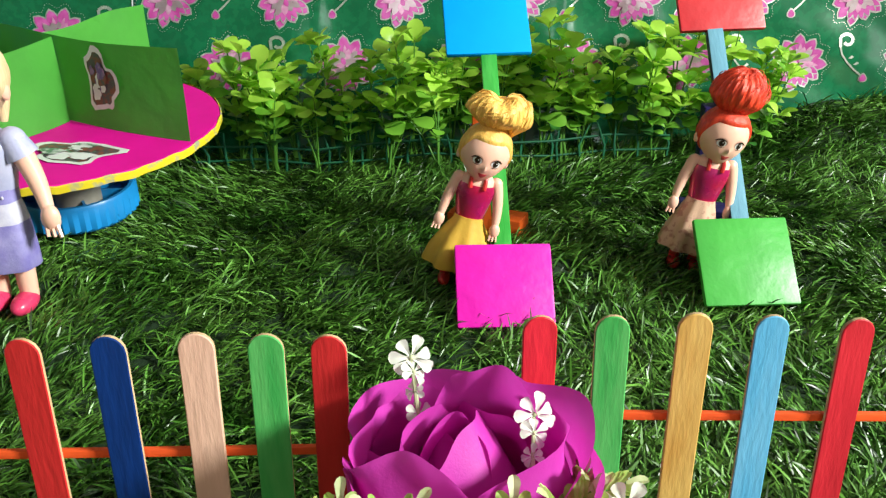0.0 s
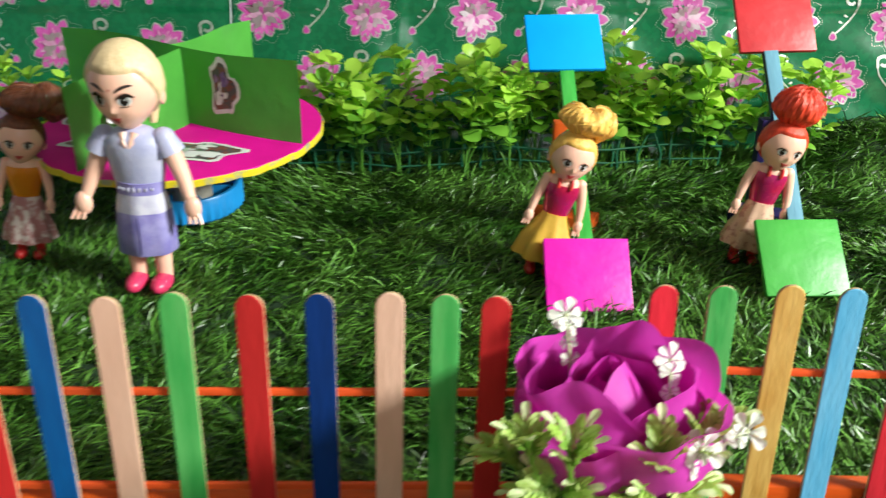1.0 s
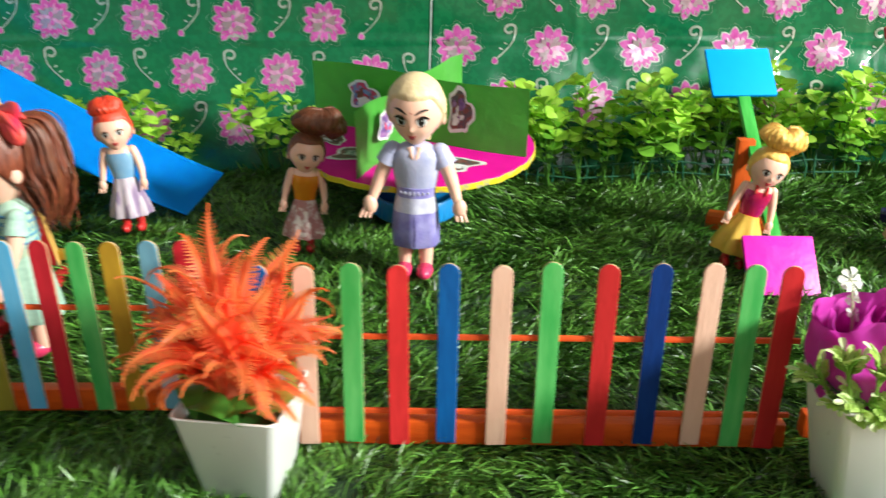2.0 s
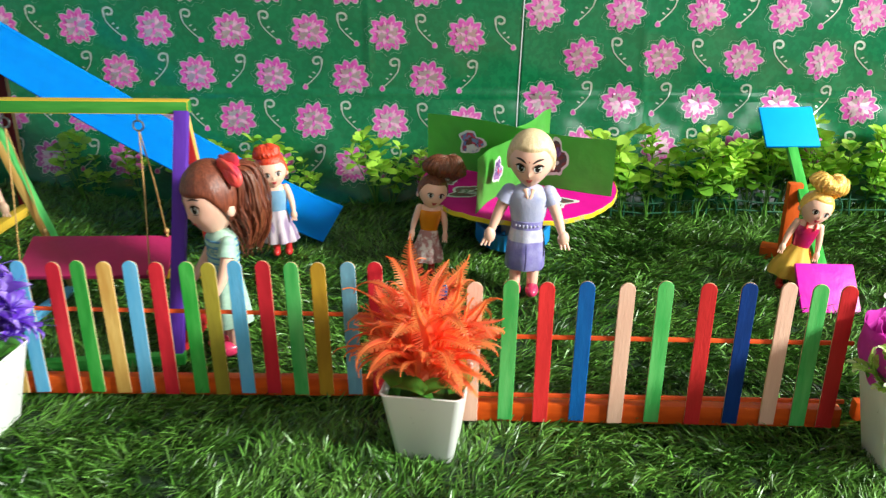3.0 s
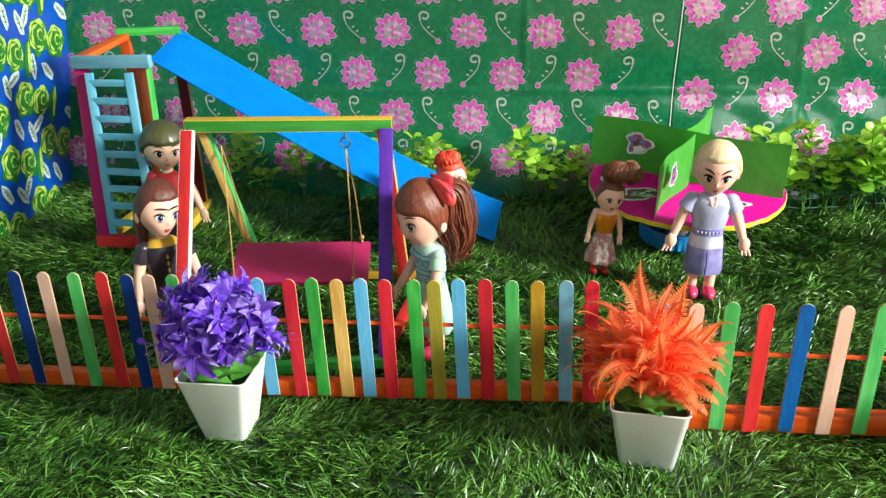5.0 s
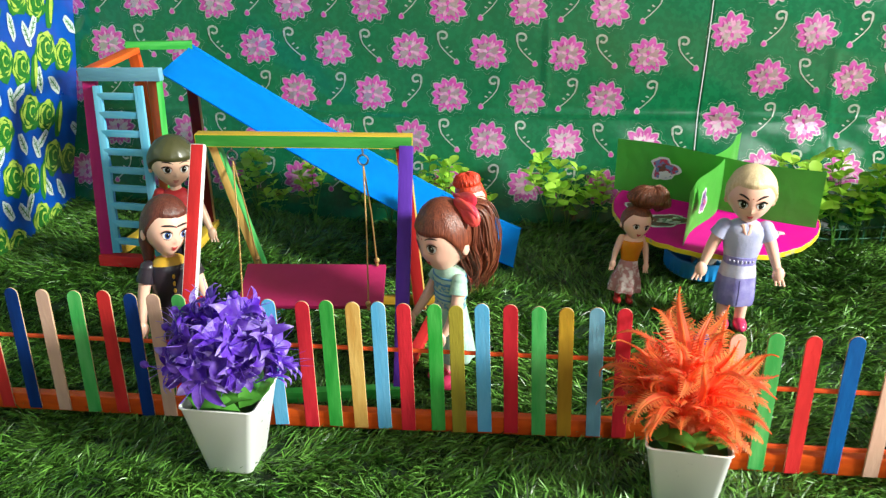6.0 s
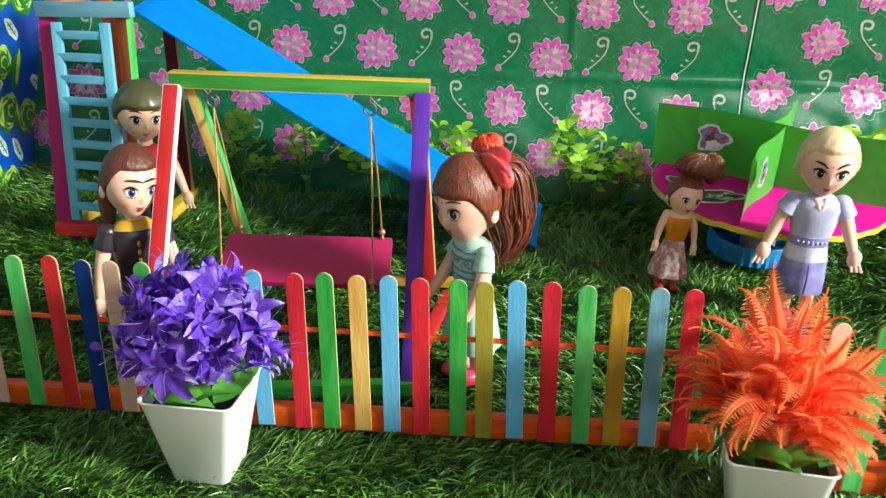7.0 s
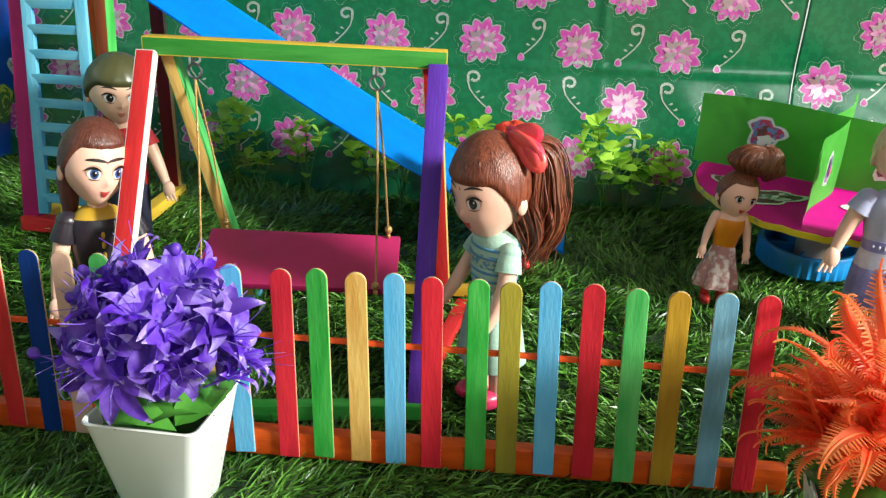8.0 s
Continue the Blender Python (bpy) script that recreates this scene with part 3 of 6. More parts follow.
def grass():
    x0, y0, x1, y1 = MAT
    xs, ys = np.linspace(x0, x1, 130), np.linspace(y0, y1, 60)
    me = grid_mesh("ground", xs, ys, lambda x, y: np.stack([x, y + (0.010 + 0.003 * np.sin(41 * x) + 0.002 * np.sin(97 * x)) * smoothstep(y0 + 0.02, y0, y), ground_z(x, y) - 0.008 + 0.0015 * np.sin(x * 60) * np.sin(y * 47)], -1), [BACKING])
    ground = new("ground", me)
    sol = ground.modifiers.new("thickness", "SOLIDIFY")
    sol.thickness, sol.offset = 0.006, -1
    tagged(ground, "dark green woven backing of the artificial grass mat", "ground", kind="structure")
    rng = np.random.default_rng(3)
    n = 300000
    x, y = rng.uniform(x0, x1, n), rng.uniform(y0 - 0.003, y1 - 0.004, n)
    tuft = rng.integers(0, 15000, n)
    tx, ty = rng.uniform(x0, x1, 15000), rng.uniform(y0, y1 - 0.004, 15000)
    spread = np.where(rng.random(n) < 0.35, 0.006, 0.0019)
    x, y = tx[tuft] + rng.normal(0, 1, n) * spread, ty[tuft] + rng.normal(0, 1, n) * spread
    y = np.minimum(y, y1 - 0.006)
    lay = -0.45 + 1.5 * np.sin(x * 15 + 1.3 * np.sin(y * 13)) + 1.2 * np.sin(y * 19 + x * 7)
    az = lay + rng.normal(0, 0.75, 15000)[tuft] + rng.normal(0, 0.55, n)
    length = rng.uniform(0.009, 0.021, n)
    lean = np.radians(np.clip(rng.normal(61, 15, n), 12, 87))
    curl = np.radians(rng.uniform(5, 40, n))
    width = rng.uniform(0.00038, 0.00068, n)
    base = np.stack([x, y, ground_z(x, y) - 0.008], -1)
    dx, dy = np.cos(az), np.sin(az)
    roll = rng.normal(0, 0.75, n)
    flat = np.stack([-dy, dx, np.zeros(n)], -1)
    over = np.stack([-np.cos(lean) * dx, -np.cos(lean) * dy, np.sin(lean)], -1)
    side = (np.cos(roll)[:, None] * flat + np.sin(roll)[:, None] * over) * width[:, None]
    pts, p = [], base.copy()
    for k, share in enumerate((0.0, 0.4, 0.35, 0.25)):
        a = lean + curl * (k - 1) * 0.6
        a = np.minimum(a, np.radians(96))
        p = p + (length * share)[:, None] * np.stack([np.sin(a) * dx, np.sin(a) * dy, np.cos(a)], -1)
        pts.append(p.copy())
    v = np.stack([pts[0] - side * 0.7, pts[0] + side * 0.7, pts[1] - side, pts[1] + side, pts[2] - side * 0.85, pts[2] + side * 0.85, pts[3]], 1)
    v[:, 2:, 2] = np.maximum(v[:, 2:, 2], (base[:, 2] + 0.0012)[:, None])
    idx = np.arange(n)[:, None] * 7
    quads = np.concatenate([idx + [0, 1, 3, 2], idx + [2, 3, 5, 4]])
    tris = idx + [4, 5, 6]
    me = bpy.data.meshes.new("grass_blades")
    me.vertices.add(n * 7)
    me.vertices.foreach_set("co", v.reshape(-1).astype(np.float32))
    loops = np.concatenate([quads.reshape(-1), tris.reshape(-1)]).astype(np.int32)
    me.loops.add(len(loops))
    me.loops.foreach_set("vertex_index", loops)
    starts = np.concatenate([np.arange(2 * n) * 4, 8 * n + np.arange(n) * 3]).astype(np.int32)
    me.polygons.add(3 * n)
    me.polygons.foreach_set("loop_start", starts)
    me.polygons.foreach_set("use_smooth", np.ones(3 * n, dtype=bool))
    me.update(calc_edges=True)
    me.validate()
    me.materials.append(BLADE)
    tagged(new("grass_blades", me), "dense curly green plastic grass blades of the mat", "grass", kind="stuff")


grass()


# stick fences ------------------------------------------------------
def stick_mesh(mat, length=0.1135, w=0.0114, d=0.0019):
    bm = bmesh.new()
    r = w / 2
    outline = [(-r * 0.98, 0.0), (r * 0.98, 0.0)]
    outline += [(r * math.cos(a), length - r + r * math.sin(a)) for a in np.linspace(0, math.pi, 10)]
    front = [bm.verts.new((x, -d / 2, z)) for x, z in outline]
    back = [bm.verts.new((x, d / 2, z)) for x, z in outline]
    bm.faces.new(front)
    bm.faces.new(back[::-1])
    n = len(outline)
    for i in range(n):
        bm.faces.new((front[i], back[i], back[(i + 1) % n], front[(i + 1) % n])).material_index = 1
    rims = [e for e in bm.edges if abs(e.verts[0].co.y - e.verts[1].co.y) < 1e-6]
    bmesh.ops.bevel(bm, geom=rims, offset=0.00035, segments=1, affect="EDGES")
    return finish("picket", bm, [mat, WOOD])


STICKS = {}


def fence(name, label, sticks, y0, y1, x0, x1, rail=0.070, lower=True, base=RUST, seed=1, low=0.0, roll=0.0, lean=0.0, slope=0.001):
    """sticks: (x, paint). The rails run from x0 to x1, behind the pickets."""
    rng = random.Random(seed)
    f = thing(name, pose((x0 + x1) / 2, (y0 + y1) / 2, low, 0, roll, 0), label, "fence", "painted stick fences")
    cx, cy = (x0 + x1) / 2, (y0 + y1) / 2

    def at(x):
        return y0 + (y1 - y0) * (x - x0) / (x1 - x0) - cy

    for x, paintm in sticks:
        x = x - 0.095 * math.tan(radians(lean))
        if paintm.name not in STICKS:
            STICKS[paintm.name] = stick_mesh(paintm)
        part("picket", STICKS[paintm.name], None, f, "", pose(x - cx, at(x), 0.0005 + rng.uniform(-0.001, 0.0015), rng.uniform(-0.5, 0.5), rng.uniform(-0.45, 0.45) + lean - 0.8 * roll, rng.uniform(-4, 4)))
    bar("rail", (x0 - cx, at(x0) + 0.0024, rail + slope), (x1 - cx, at(x1) + 0.0024, rail - slope), 0.0022, 0.0030, RAIL, f, "thin orange painted rail", bevel=0.0004)
    if lower:
        bar("rail", (x0 - cx, at(x0) + 0.0024, 0.0215), (x1 - cx, at(x1) + 0.0024, 0.0205), 0.0022, 0.0030, RAIL, f, "thin orange painted rail", bevel=0.0004)
    bar("base_bar", (x0 - cx, at(x0) + 0.0062, 0.0064), (x1 - cx, at(x1) + 0.0062, 0.0064), 0.0100, 0.0160, base, f, "thick rust-orange painted base bar", bevel=0.0022)


fence("fence", "stick fence of red, navy, pink and green pickets", [(-0.868, RED), (-0.843, NAVY), (-0.816, PINK), (-0.789, GREEN), (-0.763, RED), (-0.741, NAVY), (-0.721, PINK), (-0.700, GREEN), (-0.679, CRIMSON)],
      0.300, 0.293, -0.905, -0.668, lower=False, seed=2)
fence("fence", "stick fence of ochre, blue, red and green pickets", [(-0.641, OCHRE), (-0.6235, SKYBLUE), (-0.598, CRIMSON), (-0.578, LEAFGREEN), (-0.557, OCHRE), (-0.5375, SKYBLUE), (-0.5178, CRIMSON), (-0.4935, LEAFGREEN), (-0.4765, OLIVE),
      (-0.456, SKYBLUE), (-0.435, CRIMSON), (-0.413, GREEN), (-0.393, MUSTARD), (-0.370, STEELBLUE), (-0.350, CRIMSON)], 0.287, 0.284, -0.655, -0.325, rail=0.072, lower=False, seed=3, lean=-0.8, slope=0.0025)
fence("fence", "stick fence of pink, green, red and blue pickets", [(-0.300, MIDBLUE), (-0.2755, PINK), (-0.249, GREEN), (-0.223, RED), (-0.196, MIDBLUE), (-0.1675, PINK), (-0.1405, GREEN), (-0.1105, RED), (-0.083, NAVY), (-0.0562, PINK), (-0.034, GREEN), (-0.0146, RED)],
      0.2500, 0.2415, -0.318, -0.004, rail=0.0690, seed=4, lean=1.7)
fence("fence", "stick fence of red, green, ochre and blue pickets", [(0.0530, CRIMSON), (0.0780, GREEN), (0.1038, OCHRE), (0.1300, SKYBLUE), (0.1590, CRIMSON)], 0.252, 0.2485, 0.010, 0.20, rail=0.0735, lower=False, seed=5, low=-0.0032, roll=1.6)


# flower pots -------------------------------------------------------
def square_ring(bm, half, z, r=0.005, n=4):
    ring = []
    for sx, sy, a0 in ((1, 1, 0), (-1, 1, 90), (-1, -1, 180), (1, -1, 270)):
        for k in range(n + 1):
            a = radians(a0 + 90 * k / n)
            ring.append(bm.verts.new((sx * (half - r) + r * math.cos(a), sy * (half - r) + r * math.sin(a), z)))
    return ring


def flower_pot(m, label, tall=1.0, rim=1.0, foot=1.0):
    p = thing("flower_pot", m, label, "flower pot", "white flower pots")
    bm = bmesh.new()
    rings = [square_ring(bm, h * (foot + (rim - foot) * min(1, max(0, z / 0.062))), z * tall) for h, z in ((0.0168, -0.006), (0.0182, -0.004), (0.0268, 0.062), (0.0278, 0.0635), (0.0276, 0.0645), (0.0264, 0.0640), (0.0250, 0.052))]
    n = len(rings[0])
    for a, b in zip(rings, rings[1:]):
        for i in range(n):
            bm.faces.new((a[i], a[(i + 1) % n], b[(i + 1) % n], b[i]))
    bm.faces.new(rings[0][::-1])
    part("pot", bm, WHITEPLASTIC, p)
    bm = bmesh.new()
    bm.faces.new(square_ring(bm, 0.0252 * rim, 0.054 * tall))
    part("filling", bm, LEAFDARK, p, "dark green filling")
    return p


def leaf_mesh(name, length, width, mats, bend=0.25, cup=0.15, n=7, tip=1.0):
    """A leaf along +x from the origin, arching up and down again."""
    bm = bmesh.new()
    rows = []
    for k in range(n + 1):
        u = k / n
        w = width * (math.sin(math.pi * min(1, u ** 0.8)) ** 0.8) * (1 - 0.25 * u * tip) + 0.0002
        z = length * bend * math.sin(math.pi * u * 0.9) - length * bend * u * u * 1.1
        rows.append([bm.verts.new((length * u, s * w / 2, z + cup * w * abs(s))) for s in (-1, 0, 1)])
    for a, b in zip(rows, rows[1:]):
        for i in range(2):
            bm.faces.new((a[i], b[i], b[i + 1], a[i + 1]))
    return finish(name, bm, mats)


RIMLEAF = leaf_mesh("leaf", 0.036, 0.020, POTLEAF, 0.16)


def rim_leaves(pot, turns, z=0.0635):
    for a, tilt in turns:
        part("leaf", RIMLEAF, None, pot, "dark green rim leaf", pose(0.024 * math.cos(radians(a)), 0.024 * math.sin(radians(a)), z) @ pose(0, 0, 0, 0, 0, a + 90) @ pose(-0.016, 0, 0, 14 + tilt, -4, 0))


def violet_floret(seed):
    """Six or seven pointed petals round a throat, with thin stamens."""
    rng = random.Random(seed)
    bm = bmesh.new()
    n = 6 + seed % 2
    for k in range(n):
        a, up = 2 * math.pi * k / n + rng.uniform(-0.25, 0.25), rng.uniform(0.2, 1.25)
        length, w = rng.uniform(0.0135, 0.0200), rng.uniform(0.0064, 0.0086)
        twist, droop = rng.uniform(-0.5, 0.5), rng.uniform(0.5, 1.0)
        rows = []
        for j in range(9):
            u = j / 8
            ww = w * math.sin(math.pi * (0.08 + 0.90 * u ** 0.85)) * (1 - 0.10 * u)
            r, z = length * u * math.cos(up * (1 - droop * u)), length * u * math.sin(up * (1 - 0.55 * u * u))
            aa = a + twist * u * u
            rows.append([bm.verts.new((r * math.cos(aa) - q * ww / 2 * math.sin(aa), r * math.sin(aa) + q * ww / 2 * math.cos(aa), z + 0.0010 * abs(q) * math.sin(math.pi * u))) for q in (-1, -0.5, 0, 0.5, 1)])
        for j, (p, q) in enumerate(zip(rows, rows[1:])):
            for i in range(4):
                bm.faces.new((p[i], q[i], q[i + 1], p[i + 1])).material_index = 1 if (j >= 7 or (j >= 5 and k % 3 == 0)) else 0
    for k in range(3):
        a = rng.uniform(0, 6.28)
        tube(bm, [(0, 0, 0), (0.003 * math.cos(a), 0.003 * math.sin(a), 0.009), (0.007 * math.cos(a), 0.007 * math.sin(a), 0.017)], [0.0003, 0.0002, 0.00015], k == 0, 4)
    tube(bm, [(0, 0, -0.010), (0, 0, 0.001)], [0.0006, 0.0013], 0, 6)
    return finish("floret", bm, [VIOLET, VIOLETPALE])


def violet_pot():
    rng = random.Random(11)
    p = flower_pot(pose(-0.6470, 0.2442, 0.0, 0, 0, -3.7), "white square plastic pot of violet artificial flowers", 0.89, 1.06)
    florets = [violet_floret(s) for s in range(6)]
    bud = bmesh.new()
    ball(bud, (0, 0, 0.0022), (0.0030, 0.0028, 0.0034), 0, None, 10, 8)
    tube(bud, [(0, 0, -0.020), (0.001, 0, -0.010), (0, 0, 0)], 0.0004, 1, 5)
    bud = finish("bud", bud, [VIOLET, VIOLETPALE])
    for k in range(82):
        u = (k + 0.5) / 82
        el = math.asin(1 - 1.22 * u)
        az = k * 2.399963
        lump = 1 + 0.13 * math.sin(3 * az + 1.0) * math.cos(el) + 0.08 * math.sin(7 * el + 2 * az)
        r = (rng.uniform(0.74, 0.98) if k % 3 else rng.uniform(0.45, 0.72)) * lump
        d = Vector((math.cos(el) * math.cos(az), math.cos(el) * math.sin(az), math.sin(el)))
        c = Vector((-0.002 + 0.0385 * r * d.x, 0.034 * r * d.y, 0.087 + 0.041 * r * d.z))
        q = d.to_track_quat("Z", "Y").to_matrix().to_4x4()
        part("floret", florets[k % 6], None, p, "", Matrix.Translation(c) @ q @ pose(0, 0, 0, rng.uniform(-40, 40), rng.uniform(-40, 40), rng.uniform(0, 360)) @ Matrix.Diagonal((*[rng.uniform(0.85, 1.35)] * 3, 1)))
    for x, y, z, ry in ((0.038, -0.010, 0.078, 62), (0.042, -0.004, 0.087, 74), (0.043, 0.004, 0.080, 84)):
        part("floret", florets[1], None, p, "", pose(x, y, z, 0, ry, 0) @ Matrix.Diagonal((0.7, 0.7, 1.35, 1)))
    for x, y, z, rx, ry in ((-0.056, -0.014, 0.083, 0, -70), (0.008, 0.004, 0.1330, 8, 4), (0.012, 0.002, 0.1350, 4, 10), (-0.034, 0.0, 0.121, 0, -30), (0.026, 0.004, 0.120, 0, 20), (-0.046, 0.006, 0.104, 0, -48)):
        part("bud", bud, None, p, "small violet bud", pose(x, y, z, rx, ry, 0))
    for k in range(14):
        a = k * 2.4
        bm = bmesh.new()
        tube(bm, [(0.006 * math.cos(a), 0.006 * math.sin(a), 0.045), (0.014 * math.cos(a), 0.012 * math.sin(a), 0.065), (0.026 * math.cos(a), 0.022 * math.sin(a), 0.088)], 0.0008, 0, 5)
        part("stem", bm, STEMGREEN, p, "green stem")
    rim_leaves(p, ((-150, -8), (-55, -14), (-20, 4), (40, 5), (110, 0), (200, -20), (-95, 2), (-5, -10)), 0.0575)


violet_pot()


def frond(seed, length, mats):
    """A plastic fern frond that arches along +x: a narrow blade along the rib, comb teeth outside it and a thin curling tip."""
    rng = random.Random(seed)
    bm = bmesh.new()
    n, bare = 34, 5
    arch = rng.uniform(0.45, 1.15) * (-0.35 if seed % 4 == 0 else 1)
    spine, a = [Vector((0, 0, 0))], radians(78)
    for k in range(n):
        a -= arch * 2.0 / n * (0.4 + 1.2 * k / n) + ((0.13 if seed % 3 else -0.15) if k > n - bare else 0.0)
        spine.append(spine[-1] + Vector((math.cos(a), 0.30 * math.sin(5.5 * k / n + seed) * k / n, math.sin(a))) * length / n)
    inner = {-1: [], 1: []}
    for k in range(2, n - bare + 3):
        u = k / (n - bare + 3)
        w = length * 0.185 * math.sin(math.pi * (0.20 + 0.77 * u)) ** 0.7 * (1.08 - 0.45 * u)
        d = (spine[k + 1] - spine[k]).normalized()
        up = d.cross(Vector((0, 1, 0)))
        t = length / n * 0.33
        o = spine[k]
        for s in (-1, 1):
            mid = o + Vector((0, s * w * 0.36, 0)) + d * w * 0.05 + up * w * 0.14
            tip = o + Vector((0, s * w, 0)) + d * w * (0.30 + 0.08 * math.sin(3 * k + seed)) + up * w * rng.uniform(-0.05, 0.16)
            bm.faces.new([bm.verts.new(q) for q in (mid - d * t, tip - d * t * 0.42, tip + d * t * 0.30, mid + d * t)]).material_index = 1 if u > 0.55 else 0
            inner[s].append((bm.verts.new(mid), bm.verts.new(o), u))
    for s in (-1, 1):
        for (m0, o0, u), (m1, o1, _) in zip(inner[s], inner[s][1:]):
            bm.faces.new((m0, m1, o1, o0)).material_index = 1 if u > 0.75 else 0
    tube(bm, spine, [0.0010 * (1 - 0.72 * k / n) + 0.00022 for k in range(n + 1)], 1, 5)
    return finish("frond", bm, mats)


def fern_pot():
    rng = random.Random(21)
    p = flower_pot(pose(-0.3080, 0.2250, -0.004, 0, 0, -8), "white square plastic pot of orange artificial fern", 0.83, 1.06, 1.12)
    kinds = [frond(s, 0.054 + 0.007 * (s % 3), ([FERNDEEP, FERN], [FERN, FERNY], [FERNDEEP, FERNY])[s % 3]) for s in range(9)]
    for k in range(132):
        u = (k + 0.5) / 132
        el = math.asin(1 - 0.80 * u)
        az = k * 2.399963 + rng.uniform(-0.2, 0.2)
        d = Vector((math.cos(el) * math.cos(az), math.cos(el) * math.sin(az), math.sin(el)))
        r = rng.uniform(0.3, 1.0)
        c = Vector((-0.003 + 0.030 * r * d.x, 0.022 * r * d.y, 0.054 + 0.046 * r * max(0.0, d.z)))
        steep = max(-20, math.degrees(el) - 57 + rng.uniform(-12, 14))
        s = rng.uniform(0.64, 1.06) * (0.82 if u > 0.7 else 1.0)
        part("frond", kinds[(k * 5) % 9], None, p, "", Matrix.Translation(c) @ pose(0, 0, 0, rng.uniform(-40, 40), -steep, math.degrees(az) + rng.uniform(-25, 25)) @ Matrix.Diagonal((s, s, s, 1)))
    for x, y, az, steep, s in ((0.012, -0.014, -30, -30, 0.50), (0.016, -0.012, -14, -40, 0.52), (0.014, -0.008, -4, -26, 0.66), (-0.012, -0.006, 190, -10, 0.72), (-0.011, -0.012, 214, -12, 0.70), (-0.012, 0.004, 166, -10, 0.72), (-0.006, -0.014, 244, -14, 0.62), (-0.012, -0.002, 178, -8, 0.85), (-0.011, -0.009, 202, -10, 0.82), (-0.009, -0.012, 228, -12, 0.75), (-0.012, 0.008, 150, -10, 0.8)):
        part("frond", kinds[(2, 7)[int(az) % 2]], None, p, "", pose(x, y, 0.0605) @ pose(0, 0, 0, 25, -steep, az) @ Matrix.Diagonal((s, s, s, 1)))
    bm = bmesh.new()
    ball(bm, (0.0, 0, 0.066), (0.015, 0.014, 0.028), 0, None, 18, 12)
    for v in bm.verts:
        v.co += Vector((0.002 * math.sin(900 * v.co.z), 0.002 * math.sin(800 * v.co.x), 0.002 * math.sin(700 * v.co.y)))
    part("core", bm, FERN, p, "crumpled orange core")
    rim_leaves(p, ((-160, -4), (-60, -16), (-110, -10), (-15, 2), (60, 0), (150, 0)), 0.0535)


fern_pot()


def rose_petal(seed, w, h, curl, ruffle):
    """A cupped cloth petal about the z axis that faces -y, its rim curled out and ruffled."""
    rng = random.Random(seed)
    ph = [rng.uniform(0, 6.28) for _ in range(5)]
    bm = bmesh.new()
    nu, nv = 26, 18
    rows = []
    for j in range(nv + 1):
        v = j / nv
        row = []
        for i in range(nu + 1):
            u = 2 * i / nu - 1
            edge = 1 - 0.30 * abs(u) ** 2.2 + 0.07 * math.sin(2.6 * u + ph[0]) + 0.02 * math.sin(7 * u + ph[1])
            half = w * (0.34 + 0.66 * math.sin(math.pi * 0.5 * min(1, v * 1.2)) ** 0.8)
            ang = u * half * 1.25 / w
            x, y = w * math.sin(ang), w * (1 - math.cos(ang))
            z = h * v * edge
            out = -curl * h * max(0, v - 0.66) ** 2 * 5.0 - 0.27 * h * math.sin(math.pi * v) + 0.10 * h * v
            out += ruffle * (v * v * (0.8 * math.sin(3.2 * u + ph[2]) + 0.4 * math.sin(6.5 * u + ph[3] + 2 * v)) + 0.18 * v * math.sin(11 * u + ph[4] + 7 * v))
            row.append(bm.verts.new((x, y + out, z)))
        rows.append(row)
    for a, b in zip(rows, rows[1:]):
        for i in range(nu):
            bm.faces.new((a[i], a[i + 1], b[i + 1], b[i]))
    return finish("petal", bm, [ROSE])


